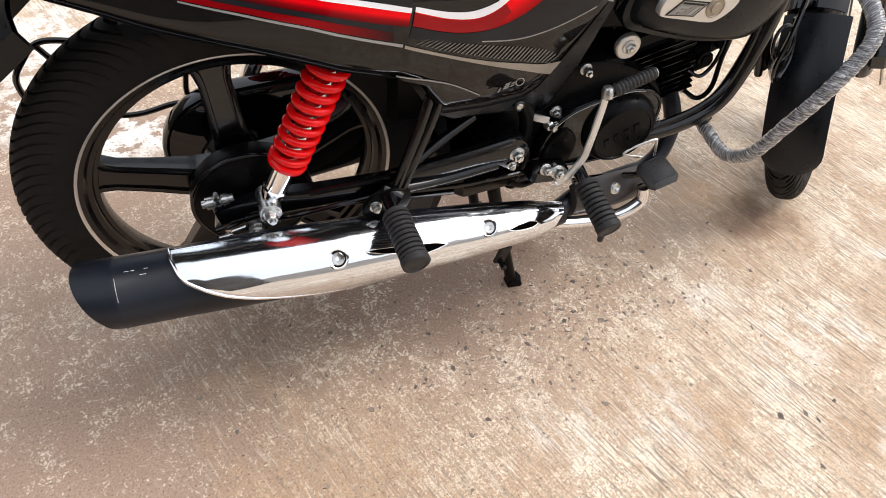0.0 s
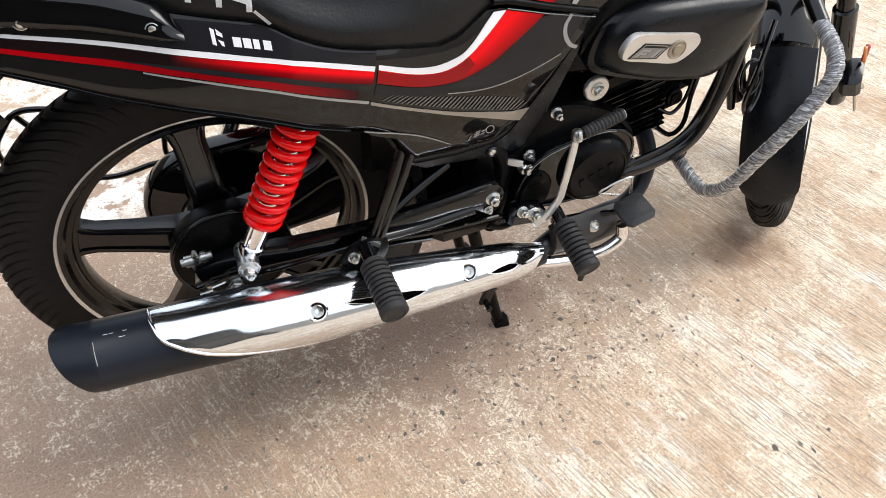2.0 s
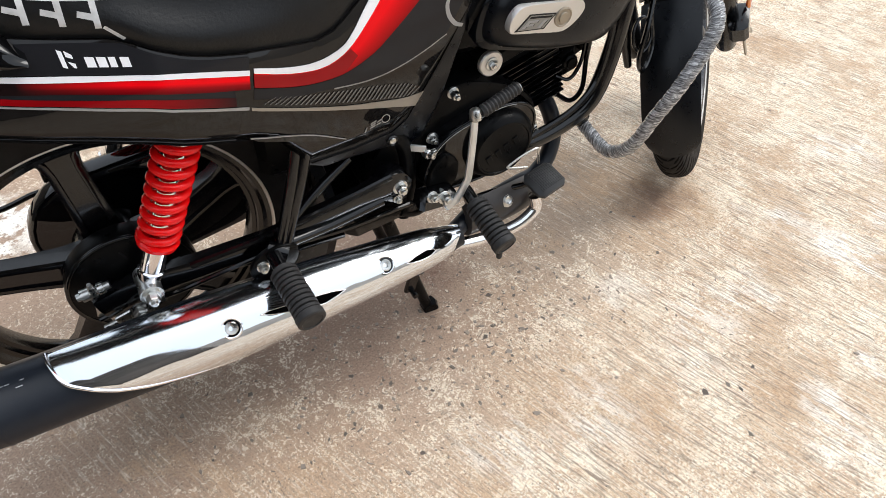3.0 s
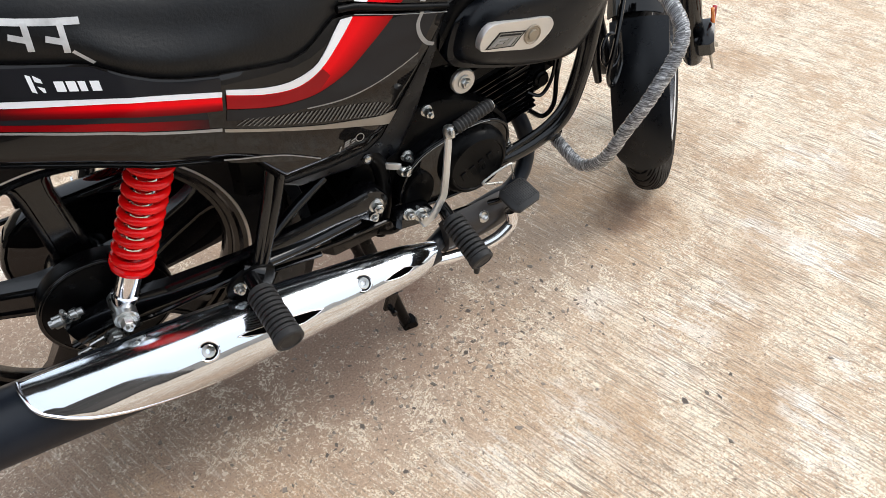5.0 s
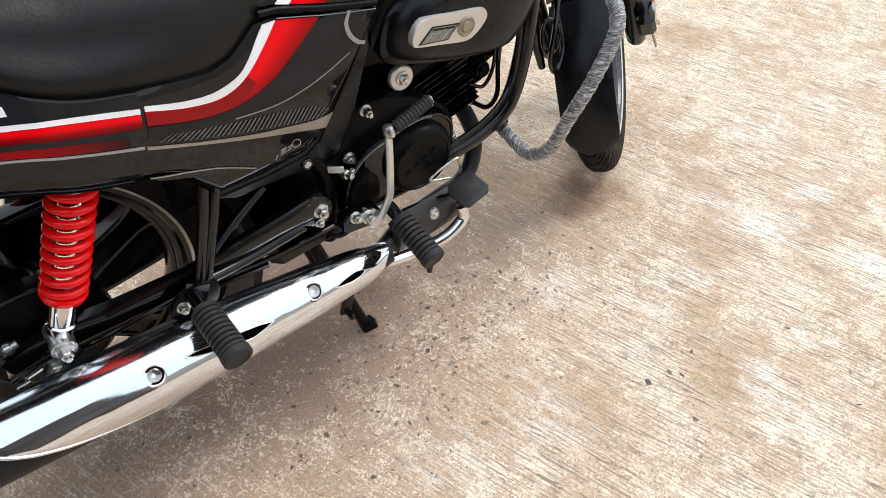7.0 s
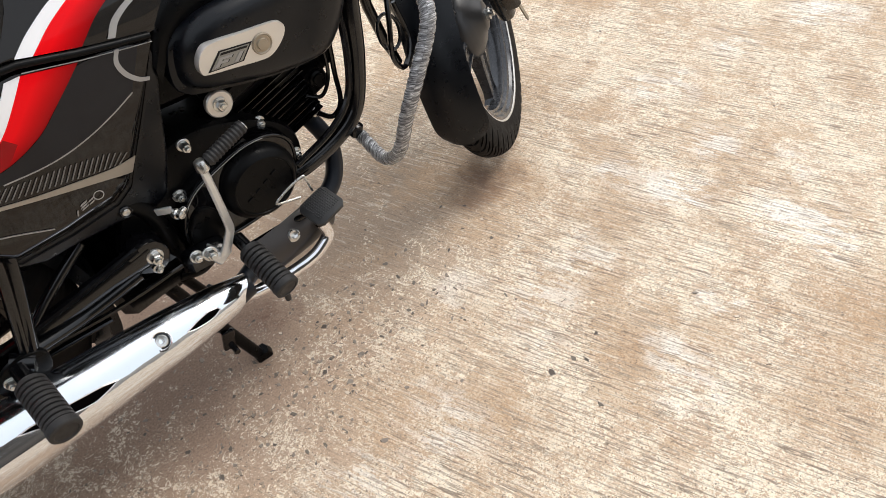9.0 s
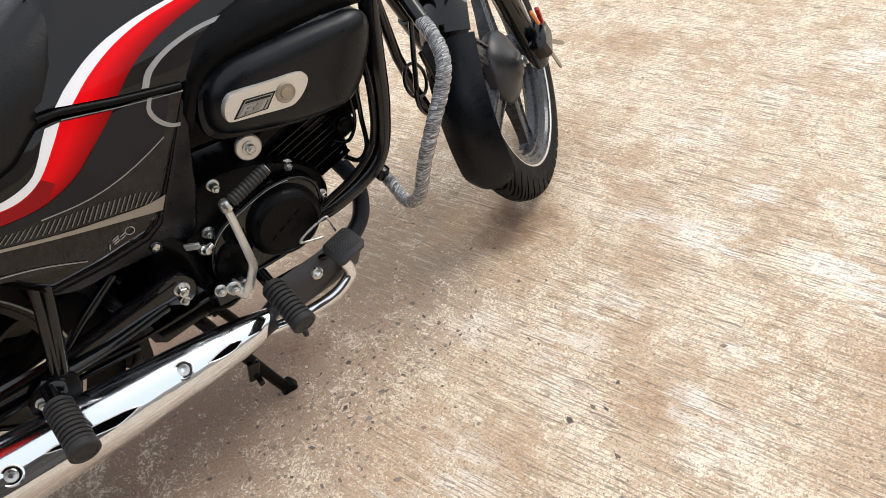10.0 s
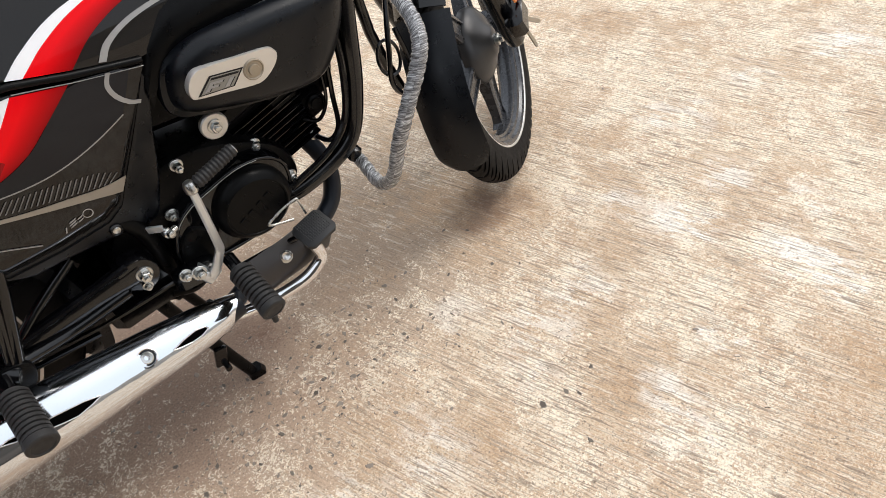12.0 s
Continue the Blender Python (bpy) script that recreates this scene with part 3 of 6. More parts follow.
def build_wheel(name, label, c, phase, matrix=None, r_out=0.312, half=0.043, side=1, stripe=SILVER, rim_mat=RIM_GREY, inset=0.0, cuts=96):
    """Five-spoke alloy wheel: rim with its spokes, rim line, hub and tyre."""
    s = Shape()
    hw = half * 0.78
    prof = [(-hw, 0.246), (-hw - 0.001, 0.241), (-hw + 0.003, 0.231), (-hw * 0.72, 0.226), (-hw * 0.66, 0.219), (-hw * 0.45, 0.2165), (-hw * 0.4, 0.2105), (-hw * 0.15, 0.208),
            (hw * 0.15, 0.208), (hw * 0.4, 0.2105), (hw * 0.45, 0.2165), (hw * 0.66, 0.219), (hw * 0.72, 0.226), (hw - 0.003, 0.231), (hw + 0.001, 0.241), (hw, 0.246)]
    s.grid([[(c[0] + r * math.cos(t), c[1] + y, c[2] + r * math.sin(t)) for y, r in prof] for t in [2 * math.pi * i / 96 for i in range(96)]], close_u=True)
    s.grid([[(c[0] + r * math.cos(t), c[1] + y, c[2] + r * math.sin(t)) for y, r in ((-hw, 0.246), (0, 0.232), (hw, 0.246))] for t in [2 * math.pi * i / 96 for i in range(96)]], close_u=True)
    wheel = part(name, s, rim_mat, bike, label, 30, matrix)
    line = Shape()
    line.grid([[(c[0] + r * math.cos(t), c[1] + y, c[2] + r * math.sin(t)) for y, r in ((-hw - 0.0022, 0.2440), (-hw - 0.0028, 0.241), (-hw + 0.0003, 0.2380))] for t in [2 * math.pi * i / 120 for i in range(120)]], close_u=True)
    part("rim_line", line, stripe, wheel, "silver line round the rim", 60, matrix)
    part("tyre", tyre_shape(c, 0.243, r_out, half, cuts=cuts), TYRE, wheel, "treaded black rubber tyre", 25, matrix)
    hub = Shape()
    hub.lathe((c[0], c[1] - 0.055 + inset * 1.9, c[2]), (0, 1, 0), [(0, 0.03), (0.01, 0.052), (0.02, 0.058), (0.09, 0.058), (0.1, 0.05), (0.11, 0.03)], 40)
    part("hub", hub, rim_mat, wheel, "", 38, matrix)
    for k in range(5):
        a = radians(phase + 72 * k)
        d, u = Vector((math.cos(a), 0, math.sin(a))), Vector((-math.sin(a), 0, math.cos(a)))
        sp = Shape()
        rings = []
        for r, w, th, yo in ((0.045, 0.027, 0.020, -0.010), (0.075, 0.024, 0.018, -0.012), (0.13, 0.0215, 0.014, -0.008), (0.185, 0.0205, 0.012, -0.004), (0.205, 0.024, 0.013, -0.002), (0.214, 0.034, 0.014, 0.0)):
            o = Vector(c) + d * r
            ring = []
            for wu, wy in ((-1, -0.75), (-0.72, -1), (-0.6, -1), (-0.55, -0.72), (0.55, -0.72), (0.6, -1), (0.72, -1), (1, -0.75), (1, 1), (-1, 1)):
                ring.append(o + u * (w * 1.15 * wu) + Vector((0, yo + inset + th * wy, 0)))
            rings.append(ring)
        sp.loft(rings)
        part("spoke", sp, rim_mat, wheel, "", 30, matrix)
    return wheel


REAR = pose(0.0, -0.0096, 0.3532, 0.5, 0, 3.35) @ Matrix.Translation((0, 0, -RC[2]))
rear = build_wheel("rear_wheel", "black alloy rear wheel with five spokes", RC, 22, REAR, r_out=0.319, half=0.045, stripe=PLATE, rim_mat=FRAME_BLACK)

# brake drum plate with its arm, nut and adjuster
s = Shape()
s.lathe((0.010, -0.045, 0.347), (0, -1, 0), [(0, 0.094), (0.022, 0.096), (0.030, 0.093), (0.034, 0.086), (0.034, 0.066), (0.040, 0.055), (0.042, 0.03), (0.05, 0.028), (0.052, 0.012)], 56)
drum = part("brake_plate", s, ENGINE, bike, "black drum brake plate", 30)
s = Shape()
s.tube([(0.010 + 0.0925 * math.cos(t), -0.0755, 0.347 + 0.0925 * math.sin(t)) for t in [2 * math.pi * k / 60 for k in range(61)]], 0.0035, 8, False)
part("plate_rim", s, BLACK_GLOSS, drum, "", 60)
s = Shape()
s.tube([(-0.046, -0.098, 0.372), (-0.044, -0.098, 0.345), (-0.036, -0.098, 0.315)], [0.009, 0.007, 0.008], 10)
s.box((-0.044, -0.100, 0.352), (0.016, 0.006, 0.05), (0, 12, 0))
arm = part("brake_arm", s, ZINC, drum, "zinc-plated brake arm")
s = Shape()
s.tube([(-0.066, -0.107, 0.386), (-0.02, -0.107, 0.392)], 0.006, 12)
s.lathe((-0.060, -0.107, 0.387), (1, 0, 0.12), [(0, 0.0095), (0.012, 0.0095), (0.014, 0.006), (0.022, 0.006), (0.024, 0.009), (0.032, 0.009)], 12)
s.tube([(-0.044, -0.107, 0.385), (-0.044, -0.110, 0.408)], [0.008, 0.003], 10)
part("adjuster", s, ZINC, drum, "bright threaded brake adjuster")
bolt("arm_bolt", (-0.042, -0.101, 0.366), (0, -1, 0), 0.0075, drum)
s = Shape()
s.tube(curve([(-0.055, -0.106, 0.325), (0.0, -0.112, 0.342), (0.06, -0.13, 0.352), (0.2, -0.135, 0.368), (0.34, -0.13, 0.352), (0.46, -0.12, 0.345)]), 0.004, 8)
part("brake_rod", s, FRAME_BLACK, bike, "thin black brake rod")
s = Shape()
s.tube(curve([(-0.03, -0.108, 0.36), (0.03, -0.118, 0.385), (0.12, -0.12, 0.36), (0.2, -0.128, 0.35), (0.33, -0.125, 0.335)]), 0.005, 8)
part("brake_cable", s, FRAME_BLACK, bike)

s = Shape()
s.box((0.004, -0.128, 0.343), (0.075, 0.006, 0.020), (0, -14, 0), 0.25)
s.tube([(-0.052, -0.120, 0.322), (-0.02, -0.126, 0.333)], [0.004, 0.006], 10)
part("axle_adjuster", s, ZINC, bike, "plated axle adjuster plate")
bolt("axle_nut", (0.004, -0.131, 0.343), (0, -1, 0), 0.0125, bike, 0.012)

# swingarm, torque link and pivot
def slab(points, half_h, half_y, seg=4):
    """A bar of rounded rectangular section along points."""
    sh = Shape()
    rings = []
    ps = [Vector(q) for q in points]
    for i, q in enumerate(ps):
        d = (ps[min(i + 1, len(ps) - 1)] - ps[max(i - 1, 0)]).normalized()
        y = Vector((0, 1, 0))
        z = d.cross(y).normalized() * -1
        hh = half_h[i] if isinstance(half_h, (list, tuple)) else half_h
        ring = []
        for a, b in ((-1, -0.5), (-1, 0.5), (-0.6, 1), (0.6, 1), (1, 0.5), (1, -0.5), (0.6, -1), (-0.6, -1)):
            ring.append(q + y * (a * half_y) + z * (b * hh))
        rings.append(ring)
    return sh.loft(rings)


for sy in (-1, 1):
    part("swingarm", slab([(-0.045, sy * 0.105, 0.350), (0.03, sy * 0.11, 0.372), (0.1, sy * 0.118, 0.378), (0.213, sy * 0.12, 0.380), (0.36, sy * 0.12, 0.402), (0.43, sy * 0.12, 0.408)], [0.022, 0.024, 0.019, 0.017, 0.016, 0.024], 0.014), FRAME_BLACK, bike, "black steel swingarm leg")
s = Shape()
s.tube(curve([(0.09, -0.132, 0.398), (0.2, -0.135, 0.405), (0.33, -0.136, 0.422), (0.415, -0.135, 0.436)]), 0.0055, 8)
part("swingarm_rib", s, FRAME_BLACK, bike)
part("torque_link", slab([(0.03, -0.098, 0.342), (0.2, -0.106, 0.352), (0.40, -0.112, 0.384)], 0.008, 0.006), FRAME_BLACK, bike, "flat black torque link")
s = Shape()
s.prism(smooth2([(0.395, 0.42), (0.412, 0.434), (0.44, 0.43), (0.455, 0.405), (0.446, 0.378), (0.425, 0.368), (0.400, 0.385), (0.395, 0.42)][:-1], 4), -0.132, -0.10, 0.004)
part("pivot_plate", s, FRAME_BLACK, bike, "black footrest bracket plate")
bolt("pivot_nut", (0.431, -0.132, 0.405), (0, -1, 0), 0.0098, bike, 0.012)
bolt("plate_bolt", (0.426, -0.133, 0.381), (0, -1, 0), 0.0062, bike, 0.007)

# chain case on the far side
out = []
for k in range(17):
    a = radians(90 + 180 * k / 16)
    out.append((0.0 + 0.118 * math.cos(a), 0.335 + 0.118 * math.sin(a)))
for k in range(13):
    a = radians(-85 + 170 * k / 12)
    out.append((0.42 + 0.10 * math.cos(a), 0.39 + 0.10 * math.sin(a)))
s = Shape()
s.prism(out, 0.062, 0.105, 0.012)
part("chain_case", s, BLACK_GLOSS, bike, "black pressed-steel chain case", 50)

# shock absorber
LOW, TOP = Vector((0.028, -0.135, 0.394)), Vector((0.147, -0.135, 0.655))
ax = (TOP - LOW).normalized()
L = (TOP - LOW).length
s = Shape()
s.lathe(LOW, ax, [(0.012, 0.014), (0.02, 0.0175), (0.032, 0.019), (0.034, 0.0165), (0.078, 0.0165), (0.080, 0.02), (0.083, 0.02)], 28)
shock = part("shock_absorber", s, CHROME, bike, "chrome shock absorber with a red coil spring")
s = Shape()
s.tube([LOW + Vector((0, 0.024, 0)), LOW - Vector((0, 0.022, 0))], 0.0165, 20)
part("eyelet", s, ZINC, shock)
bolt("shock_nut", LOW - Vector((0, 0.022, 0)), (0, -1, 0), 0.0095, shock, 0.013, material=ZINC)
s = Shape()
s.tube([LOW + ax * 0.07, TOP], 0.0135, 16)
part("damper_rod", s, CHROME, shock, "chrome damper rod")
side = ax.orthogonal().normalized()
up = ax.cross(side)
turns = 10.5
pts = []
for i in range(int(turns * 22) + 1):
    t = i / 22
    h = 0.088 + (L - 0.094) * t / turns
    pts.append(LOW + ax * h + (side * math.cos(2 * math.pi * t) + up * math.sin(2 * math.pi * t)) * 0.0236)
s = Shape()
s.tube(pts, 0.0057, 12)
part("coil_spring", s, SPRING, shock, "glossy red coil spring")
s = Shape()
s.lathe(LOW + ax * 0.077, ax, [(0, 0.018), (0.003, 0.027), (0.010, 0.029), (0.014, 0.027), (0.015, 0.02)], 32)
part("spring_seat", s, SPRING, shock)
for k in (-1,):
    copy = copy_thing(shock, pose(0, 0.27, 0))
    copy.parent = bike

# ---- exhaust ----
def muf_c(x):
    """Axis and radius of the silencer at x."""
    y = -0.19 + (x - 0.07) * 0.0625
    z = 0.316 - (x - 0.07) * 0.109
    r = float(np.interp(x, [-0.25, -0.1, 0.0, 0.12, 0.25, 0.39, 0.47, 0.54], [0.0505, 0.0515, 0.0535, 0.054, 0.050, 0.041, 0.033, 0.020]))
    return y, z, r


def muf_ring(x, r_add, a0=0.0, a1=2 * math.pi, n=40):
    """Angles from straight out (-y) towards up."""
    y, z, r = muf_c(x)
    return [(x, y - (r + r_add) * math.cos(a0 + (a1 - a0) * k / n), z + (r + r_add) * math.sin(a0 + (a1 - a0) * k / n)) for k in range(n + 1)]


s = Shape()
xs = [0.54, 0.47, 0.39, 0.3, 0.2, 0.1, 0.0, -0.1, -0.184, -0.187, -0.190, -0.240, -0.246, -0.248]
add = [0, 0, 0, 0, 0, 0, 0, 0, 0, 0.0012, 0.0, 0.0, -0.002, -0.008]
def cut(ring, x):
    """The tail is cut slantwise: its lower side ends further forward."""
    k = max(0.0, (-0.190 - x) / 0.058)
    return [(p[0] + k * min(0.055, 0.009 + 0.50 * max(0, muf_c(x)[1] + 0.05 - p[2])), p[1], p[2]) for p in ring]


s.loft([cut(muf_ring(x, a)[:-1], x) for x, a in zip(xs, add)])
silencer = part("silencer", s, EXHAUST, bike, "matt black exhaust silencer", 50)
silencer.location.x = -0.006
s = Shape()
s.loft([cut(muf_ring(-0.2485, -0.03)[:-1], -0.248), cut(muf_ring(-0.251, -0.036)[:-1], -0.248), muf_ring(-0.19, -0.036)[:-1]])
part("tail_pipe", s, FRAME_BLACK, silencer)
# bright scuffs beside the seam of the tail
s = Shape()
s.tube([muf_ring(-0.1835, 0.0013)[k] for k in range(4, 9)], 0.0004, 6)
part("seam_scuff", s, CHALK, silencer, "scratched bright seam")
for x, k, w in ((-0.171, 9, 0.006), (-0.163, 9, 0.005), (-0.152, 8, 0.008), (-0.146, 9, 0.005)):
    s = Shape()
    a, b = muf_ring(x, 0.0004)[k], muf_ring(x + w, 0.0004)[k]
    s.tube([a, b], 0.0004, 6)
    part("scuff", s, CHALK, silencer)
# chrome heat shield: a shell whose lower rear edge sweeps forward
REAR_X, REAR_A = (0.32, 0.17, 0.058, -0.015, -0.048, -0.072, -0.097, -0.105, -0.111, -0.113), (-62, -44, -20, 1, 14, 28, 47, 61, 86, 112)
FRONT_X, FRONT_A = (0.50, 0.51, 0.518, 0.524, 0.529, 0.533, 0.537, 0.537), (-62, -20, 15, 32, 42, 54, 87, 112)


def muf_p(x, ang, add):
    """A point over the silencer's skin at x and an angle in degrees."""
    y, z, r = muf_c(x)
    a = radians(ang)
    return Vector((x, y - (r + add) * math.cos(a), z + (r + add) * math.sin(a)))


shell = Shape()
outer, inner = [], []
n, cols = 40, 80
for i in range(n + 1):
    a = 112 - 174 * i / n
    x0, x1 = float(np.interp(a, REAR_A, REAR_X)), float(np.interp(a, FRONT_A, FRONT_X))
    row, irow = [], []
    for j in range(cols + 1):
        x = x0 + (x1 - x0) * j / cols
        e = min(j, cols - j, 2 * i, 2 * (n - i))
        lift = 0.0022 + 0.0018 * min(1, e / 2)
        row.append(muf_p(x, a, lift))
        irow.append(muf_p(x, a, 0.0010))
    outer.append(row)
    inner.append(irow)
shell.grid(outer)
shell.grid(inner)
nv, half = cols + 1, (n + 1) * (cols + 1)
for i in range(n):
    for j in (0, cols):
        shell.f.append((i * nv + j, (i + 1) * nv + j, half + (i + 1) * nv + j, half + i * nv + j))
for j in range(cols):
    for i in (0, n):
        shell.f.append((i * nv + j, i * nv + j + 1, half + i * nv + j + 1, half + i * nv + j))
shield = part("chrome_heat_shield", shell, POLISHED, silencer, "mirror-polished chrome heat shield", 50)
s = Shape()
s.tube([muf_p(float(np.interp(a, REAR_A, REAR_X)), a, 0.0026) for a in range(110, -61, -5)], 0.0026, 8)
part("shield_lip", s, CHROME, shield, "rolled bright edge", 60)
# pointed cooling slots with pressed lips; a black patch paints the dark of each
for pts in ([(0.404, 32), (0.428, 44), (0.455, 52), (0.472, 45), (0.476, 34), (0.460, 21), (0.440, 19), (0.420, 24)],
            [(0.148, 50), (0.165, 53), (0.20, 50), (0.24, 46), (0.28, 40), (0.306, 30), (0.288, 22), (0.262, 15), (0.240, 19), (0.21, 28), (0.178, 38)]):
    m = len(pts)
    fine = []
    for k in range(m):
        (xa, aa), (xb, ab) = pts[k], pts[(k + 1) % m]
        fine += [(xa + (xb - xa) * q / 4, aa + (ab - aa) * q / 4) for q in range(4)]
    cx, ca = sum(q[0] for q in fine) / len(fine), sum(q[1] for q in fine) / len(fine)
    fine = [(cx + (x - cx) * 0.86, ca + (a - ca) * 0.62) for x, a in fine]
    s = Shape()
    s.grid([[muf_p(cx + (x - cx) * k, ca + (a - ca) * k, 0.0046) for x, a in fine] for k in (1.0, 0.66, 0.33, 0.02)], close_v=True)
    part("slot", s, VOID, shield, "black patch painted for the dark of a slot", 60)
    s = Shape()
    ring = [muf_p(x, a, 0.0042) for x, a in fine]
    s.tube(ring + ring[:1], 0.0011, 8, False)
    part("slot_lip", s, CHROME, shield, "", 60)


def shield_bolt(x, ang):
    y, z, r = muf_c(x)
    a = radians(ang)
    d = Vector((0, -math.cos(a), math.sin(a)))
    q = Vector((x, y, z)) + d * (r + 0.002)
    s = Shape()
    s.lathe(q, d, [(0, 0.0165), (0.0022, 0.0165), (0.003, 0.0145), (0.0015, 0.0125), (0.0015, 0.0085)], 28)
    part("shield_washer", s, CHROME, silencer)
    s = Shape()
    s.lathe(q, d, [(0.0016, 0.0128), (0.0022, 0.0128), (0.0022, 0.0092), (0.0016, 0.0092)], 24, False)
    part("screw_recess", s, FRAME_BLACK, silencer)
    s = Shape()
    s.lathe(q, d, [(0.001, 0.0098), (0.0026, 0.0098), (0.0036, 0.0085), (0.0030, 0.0045), (0.0018, 0.0035), (0.0018, 0.001)], 20)
    part("shield_screw", s, ZINC, silencer)


shield_bolt(0.115, 42)
shield_bolt(0.373, 47)

# header: down from the head, back under the shield into the silencer
s = Shape()
s.tube(curve([(0.745, -0.01, 0.46), (0.778, -0.035, 0.41), (0.797, -0.06, 0.35), (0.780, -0.082, 0.298), (0.740, -0.097, 0.274), (0.69, -0.106, 0.274), (0.60, -0.122, 0.272), (0.53, -0.150, 0.266)], 8), 0.0165, 18)
header = part("exhaust_header", s, EXHAUST, bike, "black exhaust header pipe")
s = Shape()
s.tube(curve([(0.688, -0.168, 0.300), (0.693, -0.172, 0.274), (0.680, -0.174, 0.258), (0.650, -0.174, 0.243), (0.60, -0.166, 0.232), (0.54, -0.160, 0.236), (0.46, -0.15, 0.252)], 8), 0.0115, 16)
part("chrome_guard_pipe", s, CHROME, header, "polished chrome pipe")
# black guard over the header
s = Shape()
rings = []
for x, c, r in ((0.552, (-0.118, 0.272), 0.038), (0.558, (-0.117, 0.273), 0.048), (0.60, (-0.114, 0.274), 0.051), (0.66, (-0.109, 0.274), 0.051), (0.722, (-0.103, 0.275), 0.047), (0.736, (-0.101, 0.276), 0.036)):
    ring = [(x, c[0] - r * math.cos(a), c[1] + r * math.sin(a)) for a in [radians(62 - 134 * k / 20) for k in range(21)]]
    ring += [(x, c[0] - (r - 0.004) * math.cos(a), c[1] + (r - 0.004) * math.sin(a)) for a in [radians(-72 + 134 * k / 20) for k in range(21)]]
    rings.append(ring)
s.loft(rings)
part("header_guard", s, GUARD, header, "satin black heat guard", 40)
s = Shape()
q = Vector((0.637, -0.1530, 0.297))
s.lathe(q, (0, -0.8, 0.6), [(-0.003, 0.0125), (0.002, 0.0125), (0.003, 0.0105), (0.0045, 0.0095), (0.0065, 0.007), (0.0045, 0.004)], 20)
part("guard_screw", s, ZINC, header, "bright cross-head screw")

# ---- bodywork ----
HALF_X = (-0.45, -0.35, -0.2, 0.0, 0.13, 0.228, 0.35, 0.45, 0.57, 0.7, 0.9)
HALF_Y = (0.06, 0.095, 0.14, 0.168, 0.178, 0.168, 0.146, 0.128, 0.106, 0.09, 0.075)


def flank(x, z):
    """Half width of the bodywork at x and height z."""
    d = z - 0.68
    return float(np.interp(x, HALF_X, HALF_Y)) - (2.2 if d > 0 else 0.58) * d * d


COWL_LOW = [(-0.42, 0.80), (-0.30, 0.786), (-0.22, 0.765), (-0.161, 0.747), (-0.114, 0.731), (-0.064, 0.712), (-0.010, 0.695), (0.046, 0.677), (0.108, 0.655), (0.148, 0.638), (0.193, 0.621)]
COWL_TOP = [(-0.42, 0.842), (-0.2, 0.836), (-0.06, 0.812), (0.048, 0.789), (0.099, 0.780), (0.114, 0.774), (0.138, 0.760), (0.163, 0.748), (0.190, 0.739), (0.232, 0.7295)]
PANEL_TOP = [(0.2325, 0.7295), (0.251, 0.726), (0.284, 0.719), (0.320, 0.713), (0.345, 0.717), (0.361, 0.726), (0.389, 0.742), (0.411, 0.741), (0.484, 0.720), (0.572, 0.698)]
PANEL_LOW = [(0.1935, 0.621), (0.22, 0.612), (0.247, 0.594), (0.262, 0.568), (0.290, 0.524), (0.361, 0.510), (0.43, 0.506), (0.457, 0.520), (0.478, 0.556), (0.505, 0.596), (0.540, 0.648), (0.572, 0.696)]


def sheet(low, top, n=60, m=20, side=-1, off=0.0, tuck=0.012, xs=None):
    """A curved panel between two lines, with its rims turned inwards."""
    s = Shape()
    rows = []
    for i in range(n + 1):
        xl = low[0][0] + (low[-1][0] - low[0][0]) * i / n
        xt = top[0][0] + (top[-1][0] - top[0][0]) * i / n
        a, b = at_x(low, xl), at_x(top, xt)
        row = [(xl, side * (flank(xl, a) + off - tuck * 1.4), a + 0.001), (xl, side * (flank(xl, a) + off - tuck * 0.25), a - 0.0006)]
        for j in range(m + 1):
            x, z = xl + (xt - xl) * j / m, a + (b - a) * j / m
            e = min(j, m - j) / m
            under = max(0.0, 1 - (j / m) * 6) if off == 0.0 else 0.0
            row.append((x, side * (flank(x, z) + off - 0.0022 * max(0, 1 - e * 12) - 0.007 * under * under), z))
        row.append((xt, side * (flank(xt, b) + off - tuck), b - 0.0005))
        rows.append(row)
    s.grid(rows)
    for i, k in ((0, 1), (n, -1)):
        q = rows[i]
        s.grid([q, [(p[0], p[1] - side * tuck, p[2]) for p in q]])
    return s


def band(lo, hi, name, material, parent, label="", off=0.0012, n=40, side=-1):
    """A printed stripe lying on the bodywork between two lines of (x, z) points."""
    s = Shape()
    rows = []
    for k in range(n + 1):
        t = k / n
        q = []
        for line in (lo, hi):
            u = t * (len(line) - 1)
            i = min(int(u), len(line) - 2)
            w = u - i
            q.append((line[i][0] * (1 - w) + line[i + 1][0] * w, line[i][1] * (1 - w) + line[i + 1][1] * w))
        row = []
        for j in range(7):
            w = j / 6
            x, z = q[0][0] * (1 - w) + q[1][0] * w, q[0][1] * (1 - w) + q[1][1] * w
            row.append((x, side * (flank(x, z) + off), z))
        rows.append(row)
    s.grid(rows, uv=1.0)
    # a hair of thickness
    s.grid([[(p[0], p[1] - side * off * 0.8, p[2]) for p in r] for r in rows])
    return part(name, s, material, parent, label, 60)


def even(line, n=24):
    """The line with smooth, evenly counted points."""
    c = smooth2(line, 8)
    return [c[round(k * (len(c) - 1) / n)] for k in range(n + 1)]


cowl = part("tail_cowl", sheet(COWL_LOW, COWL_TOP, 80, 22), PAINT, bike, "charcoal metallic tail cowl with red and white stripes", 50)
cowl.location.z = -0.0065
